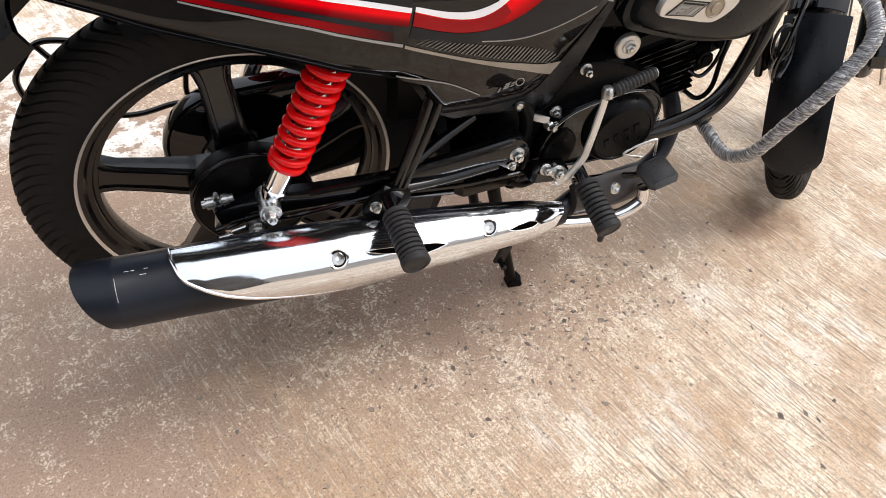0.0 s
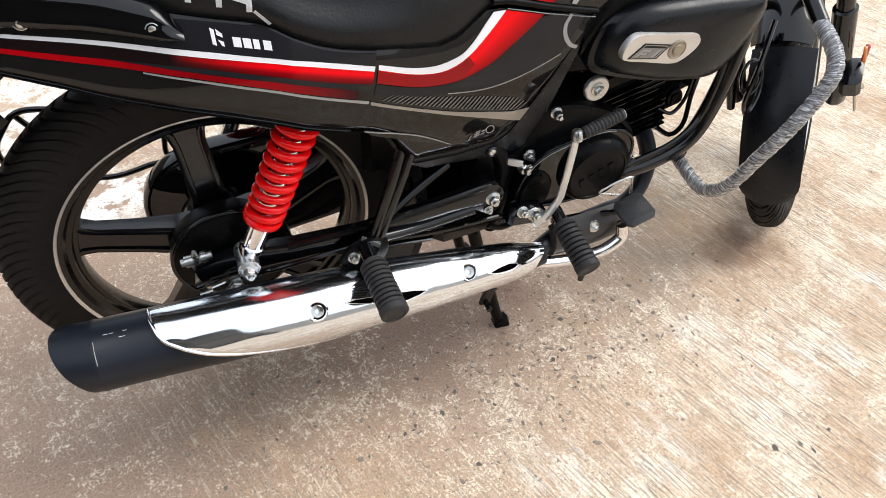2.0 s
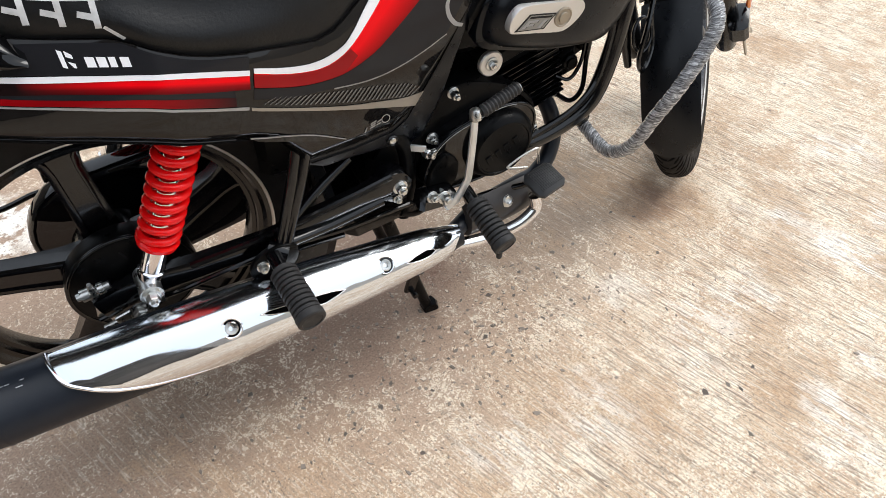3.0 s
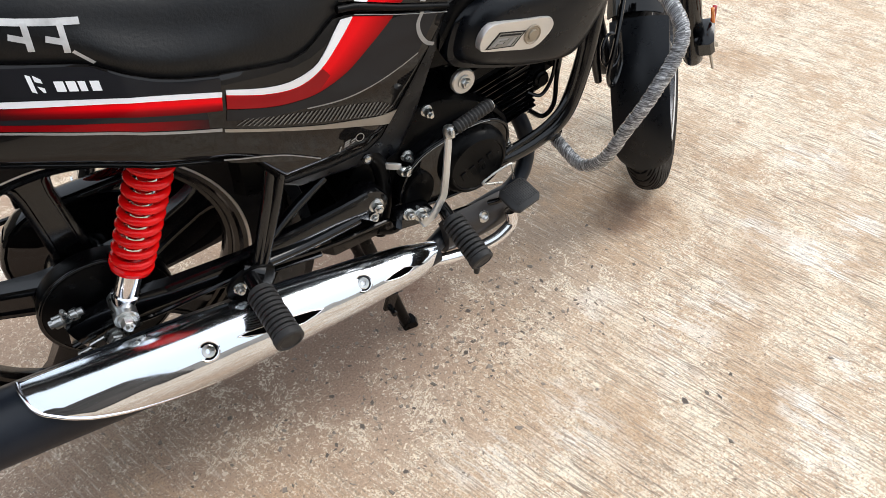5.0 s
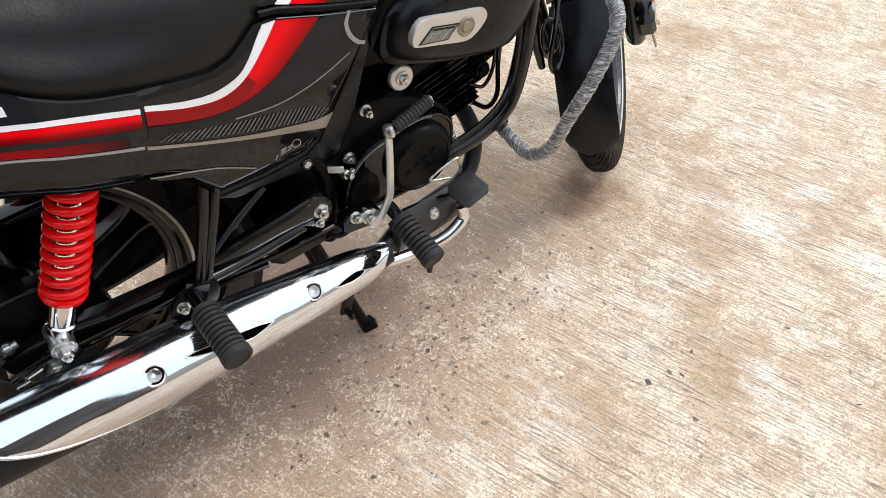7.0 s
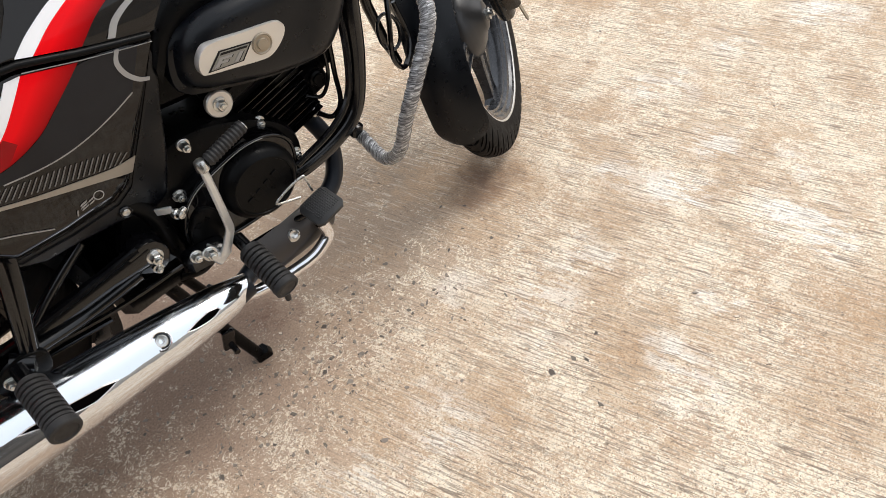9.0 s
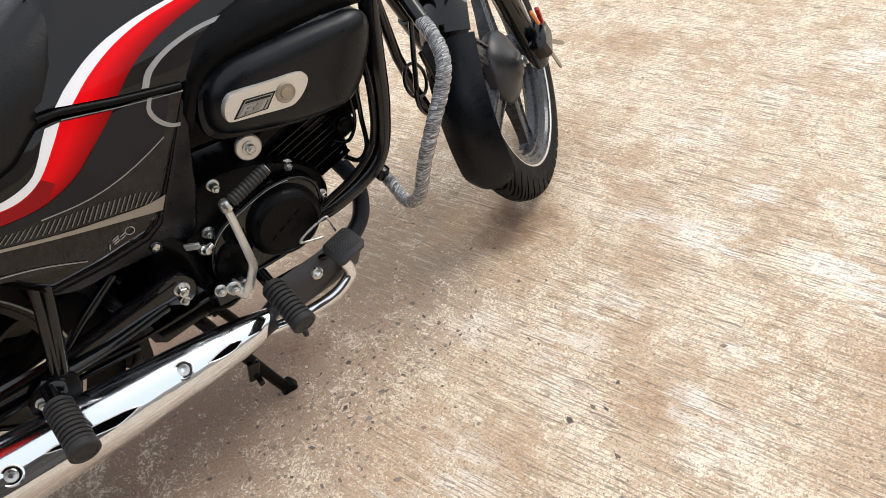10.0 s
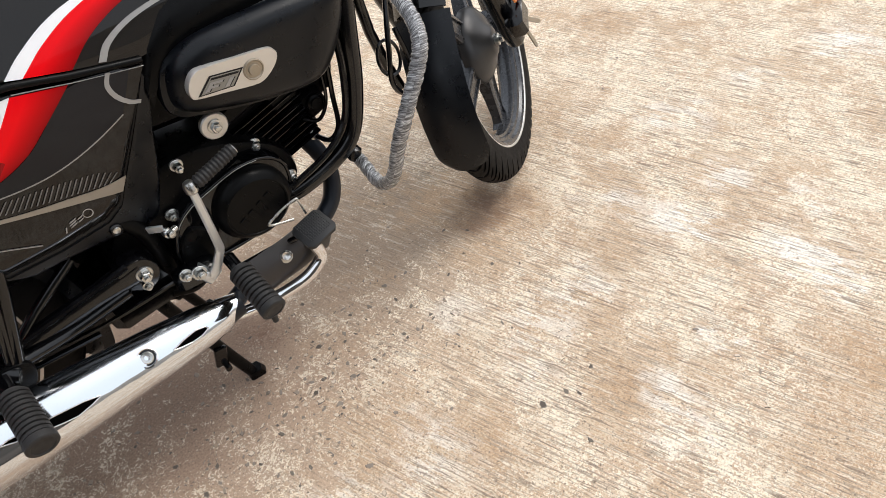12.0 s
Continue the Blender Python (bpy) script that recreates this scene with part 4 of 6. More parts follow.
part("tail_cowl", sheet(COWL_LOW, COWL_TOP, 60, 14, 1), PAINT, bike, "charcoal metallic tail cowl", 50)


def outline_sheet(low, top, side=-1, off=0.0, n=90, m=26):
    return sheet(low, top, n, m, side, off, 0.010)


panel = part("side_panel", outline_sheet(PANEL_LOW, PANEL_TOP), PAINT, bike, "charcoal side panel with white, red and tan stripes", 50)
part("side_panel", outline_sheet(PANEL_LOW, PANEL_TOP, 1), PAINT, bike, "charcoal side panel", 50)

# the panel hangs a touch nose-up
panel.location, panel.rotation_euler.y = (0.0048, 0, -0.0072), -0.0074

# stripes of the cowl
W_T = [(-0.16, 0.790), (-0.06, 0.777), (0.034, 0.7595), (0.081, 0.750), (0.130, 0.740), (0.185, 0.7255), (0.228, 0.7130)]
W_B = [(-0.16, 0.787), (-0.06, 0.773), (0.032, 0.754), (0.079, 0.745), (0.129, 0.735), (0.183, 0.720), (0.2265, 0.7075)]
R1_B = [(-0.16, 0.772), (-0.06, 0.760), (0.027, 0.743), (0.073, 0.732), (0.123, 0.720), (0.178, 0.703), (0.2235, 0.6905)]
R2_T = [(-0.24, 0.7915), (-0.12, 0.770), (-0.05, 0.757), (0.024, 0.738), (0.071, 0.726), (0.121, 0.714), (0.176, 0.696), (0.205, 0.686)]
R2_B = [(-0.24, 0.7895), (-0.12, 0.764), (-0.05, 0.750), (0.022, 0.732), (0.068, 0.719), (0.118, 0.705), (0.173, 0.685), (0.203, 0.674)]
G_T = [(-0.03, 0.7440), (0.022, 0.7305), (0.068, 0.7175), (0.118, 0.7035), (0.173, 0.6830), (0.2175, 0.6675)]
G_B = [(-0.03, 0.7425), (0.021, 0.7285), (0.067, 0.7150), (0.117, 0.7008), (0.172, 0.6800), (0.2165, 0.6635)]
band(even(R1_B), even([(a, b + 0.0005) for a, b in W_B]), "red_stripe", FADE_RED, cowl, "red stripe fading to black", 0.0010)
band(even(W_B), even(W_T), "white_stripe", WHITE, cowl, "white stripe", 0.0016)
band(even(R2_B), even(R2_T), "dark_red_stripe", TRAIL_RED, cowl, "dark red stripe", 0.0012)
band(even(R2_T[2:]), even(R1_B[1:6] + [(0.205, 0.6955)]), "grey_stripe", GREY_PAINT, cowl, "grey stripe", 0.0009)
band(even(G_B), even(G_T), "fine_line", SILVER, cowl, "fine silver line", 0.0012)
TOPGREY = [(-0.03, 0.799), (0.03, 0.7905), (0.099, 0.7785), (0.114, 0.7725), (0.138, 0.7585), (0.163, 0.7465), (0.190, 0.7375), (0.2305, 0.7285)]
band(even([(a, b + 0.0005) for a, b in [(-0.03, 0.773), (0.03, 0.761), (0.081, 0.7505), (0.1, 0.7465), (0.130, 0.7405), (0.16, 0.733), (0.185, 0.726), (0.2275, 0.7137)]]), even(TOPGREY), "grey_field", GREY_PAINT, cowl, "grey field under the seat", 0.0008)

# stripes of the side panel
FW_T = [(0.2335, 0.7125), (0.279, 0.6965), (0.315, 0.690), (0.348, 0.695), (0.366, 0.707), (0.386, 0.728), (0.3985, 0.7400)]
FW_B = [(0.2325, 0.7070), (0.277, 0.689), (0.314, 0.680), (0.340, 0.682), (0.364, 0.693), (0.392, 0.716), (0.4170, 0.7385)]
FR_B = [(0.2290, 0.6895), (0.274, 0.671), (0.311, 0.661), (0.351, 0.658), (0.395, 0.669), (0.431, 0.690), (0.4790, 0.7200)]
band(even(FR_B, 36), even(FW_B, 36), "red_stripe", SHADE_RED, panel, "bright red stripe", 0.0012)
band(even(FW_B, 36), even(FW_T, 36), "white_stripe", WHITE, panel, "white stripe", 0.0016)
DR = [(0.2290, 0.6905), (0.274, 0.672), (0.311, 0.662), (0.348, 0.660), (0.372, 0.676)]
DRT = [(0.2320, 0.7060), (0.277, 0.688), (0.314, 0.679), (0.340, 0.681), (0.362, 0.690)]
band(even(DR), even(DRT), "dark_red_stripe", DARK_RED, panel, "darker red stripe", 0.0018)
GF_B = [(0.2250, 0.6745), (0.275, 0.655), (0.333, 0.6425), (0.375, 0.6335), (0.410, 0.6305), (0.447, 0.6335), (0.485, 0.6415), (0.519, 0.652)]
GF_T = [(0.2285, 0.6885), (0.274, 0.670), (0.311, 0.660), (0.351, 0.657), (0.395, 0.668), (0.431, 0.689), (0.475, 0.7175), (0.553, 0.7005)]
band(even(GF_B, 36), even(GF_T, 36), "grey_field", GREY_PAINT, panel, "grey field below the red stripe", 0.0008)
band(even([(a, b - 0.0016) for a, b in GF_B[2:]]), even(GF_B[2:]), "fine_line", SILVER, panel, "fine silver line", 0.0014)
TT = [(0.2200, 0.6650), (0.269, 0.641), (0.306, 0.624), (0.355, 0.603), (0.409, 0.584), (0.448, 0.571), (0.482, 0.5665)]
TB = [(0.2195, 0.6605), (0.268, 0.637), (0.322, 0.611), (0.372, 0.588), (0.429, 0.5625), (0.455, 0.5505), (0.468, 0.5455)]
band(even(TB), even(TT), "tan_stripe", TAN, panel, "tan stripe", 0.0014)
for k in range(34):
    t = k / 33
    x = 0.236 + 0.222 * t
    za = float(np.interp(x, [0.235, 0.27, 0.307, 0.347, 0.391, 0.438, 0.46], [0.6625, 0.645, 0.629, 0.612, 0.595, 0.577, 0.569]))
    hgt = 0.004 + 0.014 * min(1, t * 1.5) * (1 if t < 0.9 else (1 - t) * 10 * 0.6 + 0.4)
    x2 = x + 0.016
    w = 0.0010
    band([(x - w, za), (x2 - w, za + hgt)], [(x + w, za), (x2 + w, za + hgt)], "hatch_line", HATCH, panel, "", 0.0014, 6)
ARC_O = [(0.524, 0.7105), (0.5155, 0.696), (0.5190, 0.677), (0.532, 0.660), (0.5465, 0.6525)]
ARC_I = [(0.530, 0.7090), (0.5222, 0.696), (0.5250, 0.680), (0.5362, 0.6642), (0.5490, 0.6566)]
band(even(ARC_O), even(ARC_I), "silver_arc", SILVER, panel, "silver arc", 0.0014)
# bright-edged spear along the lower rim
SP_T = [(0.21, 0.6215), (0.262, 0.599), (0.301, 0.578), (0.346, 0.545)]
SP_B = [(0.218, 0.612), (0.262, 0.588), (0.301, 0.566), (0.346, 0.544)]
band(even(SP_B), even(SP_T), "spear_recess", BLACK_GLOSS, panel, "gloss black recess", 0.0012)
band(even([(a, b - 0.0018) for a, b in SP_T]), even(SP_T), "spear_edge", SILVER, panel, "bright edge", 0.0016)
# plain marks in place of the badge
for x, z, w, h in ((0.377, 0.538, 0.0022, 0.008), (0.3855, 0.5415, 0.009, 0.0022), (0.3855, 0.5455, 0.009, 0.0022), (0.3865, 0.5495, 0.009, 0.0022), (0.397, 0.5425, 0.007, 0.002), (0.398, 0.5475, 0.007, 0.002)):
    band([(x, z), (x + w, z + 0.001)], [(x + 0.003, z + h), (x + w + 0.003, z + h + 0.001)], "badge_mark", SILVER, panel, "small silver badge mark", 0.0016, 4)
s = Shape()
s.grid([[(0.414 + r * math.cos(t), -(flank(0.414, 0.548) + 0.0016), 0.548 + r * math.sin(t)) for r in (0.0058, 0.0072)] for t in [2 * math.pi * i / 24 for i in range(24)]], close_u=True)
part("badge_ring", s, SILVER, panel)
# plain shapes in place of the maker's mark
MX, MZ = 0.048, 0.7845
for q in ([(0, 0), (0.0045, -0.002), (0.0045, -0.021), (0, -0.019)], [(0.0065, -0.001), (0.013, -0.006), (0.013, -0.0105), (0.0065, -0.008)], [(0.0065, -0.013), (0.013, -0.0155), (0.013, -0.021), (0.0105, -0.0205)]):
    p4 = [(MX + a * 0.92, MZ - 0.002 + b * 0.85 - 0.15 * a) for a, b in q]
    band([p4[0], p4[3]], [p4[1], p4[2]], "mark", WHITE, cowl, "white maker's mark shape", 0.0018, 4)
for k, w in enumerate((0.0085, 0.0085, 0.0065, 0.0085)):
    x = MX + 0.0215 + k * 0.0105
    band([(x, MZ - 0.0085 - 0.2 * (x - MX)), (x + w, MZ - 0.0085 - 0.2 * (x + w - MX))], [(x, MZ - 0.0185 - 0.2 * (x - MX)), (x + w, MZ - 0.0185 - 0.2 * (x + w - MX))], "mark_bar", WHITE, cowl, "white lettering bar", 0.0018, 4)

# rolled lower lip of the cowl
s = Shape()
s.tube([(x, -(flank(x, z) - 0.0085), z - 0.0004) for x, z in even(COWL_LOW[2:], 40)], 0.0021, 8)
part("cowl_lip", s, BLACK_GLOSS, cowl, "glossy rolled lip", 60)

# matt black under-panel with its screw
M_TOP = [(0.285, 0.528), (0.361, 0.514), (0.43, 0.510), (0.457, 0.523), (0.478, 0.559), (0.505, 0.599), (0.538, 0.648), (0.566, 0.690)]
M_LOW = [(0.285, 0.516), (0.314, 0.493), (0.352, 0.486), (0.43, 0.465), (0.478, 0.445), (0.497, 0.447), (0.524, 0.52), (0.545, 0.60), (0.566, 0.66)]
under = part("under_panel", sheet(M_LOW, M_TOP, 60, 12, -1, -0.004, 0.012), MATTE, bike, "matt black lower side cover", 50)
part("under_panel", sheet(M_LOW, M_TOP, 40, 8, 1, -0.004, 0.012), MATTE, bike, "matt black lower side cover", 50)
s = Shape()
s.lathe((0.433, -0.106, 0.482), (0, -1, 0.1), [(0, 0.0095), (0.003, 0.0095), (0.0045, 0.008), (0.003, 0.006)], 24)
part("screw_cup", s, FRAME_BLACK, under)
s = Shape()
s.lathe((0.433, -0.108, 0.482), (0, -1, 0.1), [(0, 0.0060), (0.0018, 0.0056), (0.0024, 0.0042), (0.0014, 0.002)], 16)
part("panel_screw", s, ZINC, under, "bright cross-head screw")

# black shell under the panels: closes the body
s = Shape()
rows = []
for x in np.linspace(-0.40, 0.56, 40):
    lo = at_x(COWL_LOW, x) + 0.02 if x < 0.193 else max(0.56, at_x(PANEL_LOW, x) + 0.02)
    h = flank(x, lo) - 0.02
    rows.append([(x, -h, lo), (x, -h * 0.6, lo + 0.012), (x, 0, lo + 0.015), (x, h * 0.6, lo + 0.012), (x, h, lo)])
s.grid(rows)
part("undertray", s, FRAME_BLACK, bike)

# seat
SEAT_LOW = [(-0.26, 0.834), (-0.06, 0.806), (0.048, 0.785), (0.099, 0.776), (0.114, 0.770), (0.138, 0.756), (0.163, 0.744), (0.190, 0.735), (0.225, 0.728), (0.251, 0.722), (0.284, 0.715), (0.320, 0.709), (0.352, 0.716), (0.380, 0.735), (0.412, 0.748), (0.436, 0.775), (0.452, 0.798), (0.466, 0.818), (0.488, 0.840), (0.50, 0.852)]
SEAT_TOP = [(-0.26, 0.885), (-0.06, 0.880), (0.08, 0.868), (0.2, 0.838), (0.32, 0.832), (0.42, 0.846), (0.47, 0.858), (0.50, 0.862)]
s = Shape()
rows = []
for x in np.linspace(-0.26, 0.50, 70):
    a, b = at_x(SEAT_LOW, x), at_x(SEAT_TOP, x)
    y0 = flank(x, a) - 0.006
    yt = min(y0, 0.145)
    pr = [(y0 - 0.02, a - 0.012), (y0 - 0.004, a), (y0 + 0.001, a + 0.25 * (b - a)), (yt - 0.004, a + 0.5 * (b - a)), (yt - 0.018, a + 0.75 * (b - a)), (yt - 0.045, a + 0.93 * (b - a)), (yt * 0.4, b), (0, b + 0.002)]
    row = [(x, -y, z) for y, z in smooth2(pr, 4)]
    rows.append(row + [(p[0], -p[1], p[2]) for p in reversed(row[:-1])])
s.grid(rows)
seat = part("seat", s, VINYL, bike, "black vinyl dual seat with white print", 60)


seat.location.z = -0.0065


def seat_y(x, z):
    a, b = at_x(SEAT_LOW, x), at_x(SEAT_TOP, x)
    y0 = flank(x, a) - 0.006
    yt = min(y0, 0.145)
    w = (z - a) / (b - a)
    return float(np.interp(w, [0, 0.25, 0.5, 0.75, 0.93], [y0 - 0.004, y0 + 0.001, yt - 0.004, yt - 0.018, yt - 0.045]))


# the print on the seat: a head line with plain bars hanging from it
def print_bar(x0, z0, x1, z1, w):
    s = Shape()
    d = Vector((x1 - x0, z1 - z0))
    nrm = Vector((-d.y, d.x)).normalized() * (w / 2)
    rows = []
    for k in range(9):
        t = k / 8
        row = []
        for e in (-1, 1):
            x, z = x0 + d.x * t + nrm.x * e, z0 + d.y * t + nrm.y * e
            row.append((x, -(seat_y(x, z) + 0.0022), z))
        rows.append(row)
    s.grid(rows)
    part("print_bar", s, CHALK, seat, "worn white print", 60)


SX, SZ = 0.102, 0.813
print_bar(-0.10, 0.862, SX + 0.012, SZ + 0.006, 0.006)
for k in range(6):
    x = SX - 0.006 - 0.030 * k
    z = SZ + 0.008 + 0.0082 * k * 0.9
    print_bar(x, z, x - 0.003, z - 0.027, 0.006)
    print_bar(x, z - 0.017, x - 0.017, z - 0.010, 0.006)
print_bar(SX - 0.004, SZ - 0.018, SX + 0.011, SZ - 0.035, 0.004)

# grab rail
s = Shape()
RT = [(-0.30, 0.842), (-0.14, 0.836), (-0.05, 0.822), (0.0, 0.805), (0.021, 0.778)]
RB = [(-0.30, 0.798), (-0.14, 0.793), (-0.07, 0.786), (0.0, 0.772), (0.021, 0.772)]
rows = []
for x in np.linspace(-0.30, 0.021, 36):
    a, b = at_x(RB, x), at_x(RT, x)
    y = flank(x, a) + 0.012
    m = (b - a)
    pr = [(y - 0.02, a + 0.002), (y - 0.003, a), (y + 0.002, a + 0.15 * m), (y - 0.004, a + 0.55 * m), (y - 0.006, a + 0.72 * m), (y - 0.016, a + 0.95 * m), (y - 0.034, b), (y - 0.06, b - 0.004)]
    rows.append([(x, -p[0], p[1]) for p in smooth2(pr, 3)])
s.grid(rows)
s.f.append(tuple(range(35 * len(rows[0]), 36 * len(rows[0]))))
rail = part("grab_rail", s, BLACK_GLOSS, bike, "gloss black pillion grab rail", 50)
for x, z in ((-0.008, 0.785), (-0.129, 0.798)):
    s = Shape()
    q = (x, -(flank(x, z) + 0.0145), z)
    s.lathe(q, (0, -1, 0.15), [(-0.004, 0.0076), (0.0006, 0.0076), (0.001, 0.0066), (-0.0006, 0.0060), (-0.0006, 0.0048), (0.0016, 0.0044), (0.0022, 0.003)], 24)
    part("rail_bolt", s, ZINC, rail, "countersunk bright bolt")

# rear mudguard tail and indicator
s = Shape()
rows = []
for x, z, h in ((-0.215, 0.672, 0.07), (-0.255, 0.640, 0.068), (-0.33, 0.580, 0.064), (-0.41, 0.516, 0.06), (-0.50, 0.444, 0.056)):
    rows.append([(x + 0.010, -h, z - 0.022), (x, -h, z), (x - 0.004, -h * 0.7, z + 0.012), (x - 0.006, 0, z + 0.02), (x - 0.004, h * 0.7, z + 0.012), (x, h, z), (x + 0.010, h, z - 0.022)])
s.grid(rows)
s.grid([[(p[0] + 0.004, p[1] * 0.95, p[2] - 0.004) for p in r] for r in rows])
part("rear_mudguard", s, MATTE, bike, "matt black plastic rear mudguard", 50)
s = Shape()
rows = []
for k in range(25):
    a = radians(-38 + 146 * k / 24)
    rows.append([(0 + r * math.cos(a), y, 0.333 + r * math.sin(a)) for y, r in ((-0.07, 0.325), (-0.062, 0.345), (0, 0.352), (0.062, 0.345), (0.07, 0.325))])
s.grid(rows)
part("inner_mudguard", s, MATTE, bike, "", 50)
s = Shape()
s.tube([(-0.262, -0.06, 0.728), (-0.257, -0.16, 0.735)], [0.014, 0.011], 14)
ind = part("rear_indicator", s, HOUSING, bike, "rear turn indicator with a clear lens")
def rounded(c, size, n=20):
    """A pillow-edged block."""
    sh = Shape()
    rings = []
    for k in range(9):
        a = -math.pi / 2 + math.pi * k / 8
        zz = math.copysign(abs(math.sin(a)) ** 0.45, math.sin(a)) * size[2] / 2
        sc = max(abs(math.cos(a)) ** 0.35, 0.05)
        rings.append([(c[0] + size[0] / 2 * sc * math.copysign(abs(math.cos(t)) ** 0.45, math.cos(t)), c[1] + size[1] / 2 * sc * math.copysign(abs(math.sin(t)) ** 0.45, math.sin(t)), c[2] + zz) for t in [2 * math.pi * q / n for q in range(n)]])
    return sh.loft(rings)


part("housing", rounded((-0.232, -0.176, 0.742), (0.042, 0.074, 0.062), 28), HOUSING, ind, "dark housing", 60)
part("lens", rounded((-0.268, -0.182, 0.752), (0.044, 0.068, 0.055), 28), LENS, ind, "clear lens", 60)

# sari guard of bent rod on the far side
s = Shape()
s.tube(curve([(-0.02, 0.12, 0.60), (-0.056, 0.12, 0.45), (-0.062, 0.12, 0.410), (-0.09, 0.12, 0.404), (-0.16, 0.12, 0.394), (-0.27, 0.12, 0.425), (-0.292, 0.12, 0.475), (-0.27, 0.12, 0.515), (-0.235, 0.12, 0.542), (-0.16, 0.12, 0.53), (-0.04, 0.12, 0.52)], 6), 0.0048, 8)
s.tube([(-0.248, 0.12, 0.538), (-0.20, 0.12, 0.45), (-0.17, 0.12, 0.395)], 0.0048, 8)
part("sari_guard", s, FRAME_BLACK, bike, "black bent-rod sari guard")

# tank and its lower trim
T_LOW = [(0.40, 0.755), (0.420, 0.750), (0.489, 0.729), (0.576, 0.702), (0.600, 0.705), (0.626, 0.722), (0.70, 0.745), (0.80, 0.760), (0.90, 0.765)]
T_TOP = [(0.40, 0.760), (0.44, 0.790), (0.47, 0.835), (0.50, 0.862), (0.60, 0.875), (0.75, 0.880), (0.90, 0.870)]
s = Shape()
rows = []
for x in np.linspace(0.40, 0.90, 50):
    a, b = at_x(T_LOW, x), at_x(T_TOP, x)
    row = [(x, -(flank(x, a) - 0.02), a + 0.002), (x, -(flank(x, a) - 0.001), a)]
    for j in range(1, 15):
        z = a + (b - a) * j / 14
        row.append((x, -flank(x, z), z))
    y = flank(x, b)
    for w in (0.8, 0.5, 0.2):
        row.append((x, -y * w, b + (1 - w) * 0.05))
    row.append((x, 0, b + 0.055))
    rows.append(row + [(p[0], -p[1], p[2]) for p in reversed(row[:-1])])
s.grid(rows)
tank = part("fuel_tank", s, PAINT, bike, "charcoal fuel tank with white and red sweep", 50)
TW_O = [(0.4215, 0.7515), (0.447, 0.7665), (0.489, 0.7835), (0.531, 0.7925), (0.585, 0.7975), (0.66, 0.800), (0.74, 0.801), (0.83, 0.800)]
TW_I = [(0.4395, 0.7455), (0.476, 0.7655), (0.520, 0.7815), (0.566, 0.7905), (0.610, 0.7945), (0.67, 0.7975), (0.745, 0.7992), (0.83, 0.799)]
TR_O = [(0.4925, 0.7290), (0.524, 0.7490), (0.556, 0.7620), (0.601, 0.7735), (0.645, 0.7810), (0.70, 0.7880), (0.76, 0.7935), (0.83, 0.7970)]
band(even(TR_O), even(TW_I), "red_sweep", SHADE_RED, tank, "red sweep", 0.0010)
band(even(TW_I), even(TW_O), "white_sweep", WHITE, tank, "white sweep", 0.0016)
TG_O = [(0.5235, 0.7220), (0.541, 0.739), (0.579, 0.752), (0.626, 0.758), (0.668, 0.757)]
TG_I = [(0.5325, 0.7190), (0.549, 0.735), (0.583, 0.747), (0.627, 0.753), (0.668, 0.752)]
band(even(TG_I), even(TG_O), "silver_arc", SILVER, tank, "silver arc", 0.0014)
# black beading between tank and panel
s = Shape()
s.tube([(x, -(flank(x, z) + 0.001), z) for x, z in [(0.395, 0.7490), (0.42, 0.7455), (0.45, 0.7365), (0.484, 0.7255), (0.53, 0.7125), (0.572, 0.7010)]], 0.0046, 10)
part("tank_beading", s, ENGINE, bike, "black rubber beading")
# highlight on the panel's upper edge, put in as a silver line
s = Shape()
s.tube([(x, -(flank(x, z) + 0.0004), z) for x, z in [(0.42, 0.7395), (0.45, 0.7305), (0.484, 0.7197), (0.53, 0.7067), (0.572, 0.6952)]], 0.0007, 6)
part("panel_edge_glint", s, SILVER, panel, "silver line painted as the highlight along the panel's upper edge")

# ---- black side shroud with its badge plate ----
SH = [(0.584, 0.633), (0.59, 0.668), (0.604, 0.69), (0.624, 0.703), (0.658, 0.711), (0.732, 0.712), (0.802, 0.71), (0.846, 0.706), (0.866, 0.69), (0.868, 0.665), (0.856, 0.632), (0.83, 0.588), (0.793, 0.566), (0.708, 0.577), (0.625, 0.6), (0.596, 0.612)]


def loop2(pts, n=5):
    """A closed smooth outline."""
    p = [Vector((a, b, 0)) for a, b in pts]
    m, out = len(p), []
    for i in range(m):
        a, b, c, d = p[i - 1], p[i], p[(i + 1) % m], p[(i + 2) % m]
        for k in range(n):
            t = k / n
            q = 0.5 * (2 * b + (c - a) * t + (2 * a - 5 * b + 4 * c - d) * t * t + (3 * b - a - 3 * c + d) * t ** 3)
            out.append((q.x, q.y))
    return out


def dome(outline, layers):
    """An outline drawn in towards its middle while it rises: (y, scale, drop) layers."""
    s = Shape()
    cx = sum(q[0] for q in outline) / len(outline)
    cz = sum(q[1] for q in outline) / len(outline)
    return s.loft([[(cx + (x - cx) * k + d * 0.6, y, cz + (z - cz) * k + d) for x, z in outline] for y, k, d in [(*q, 0.0)[:3] for q in layers]])


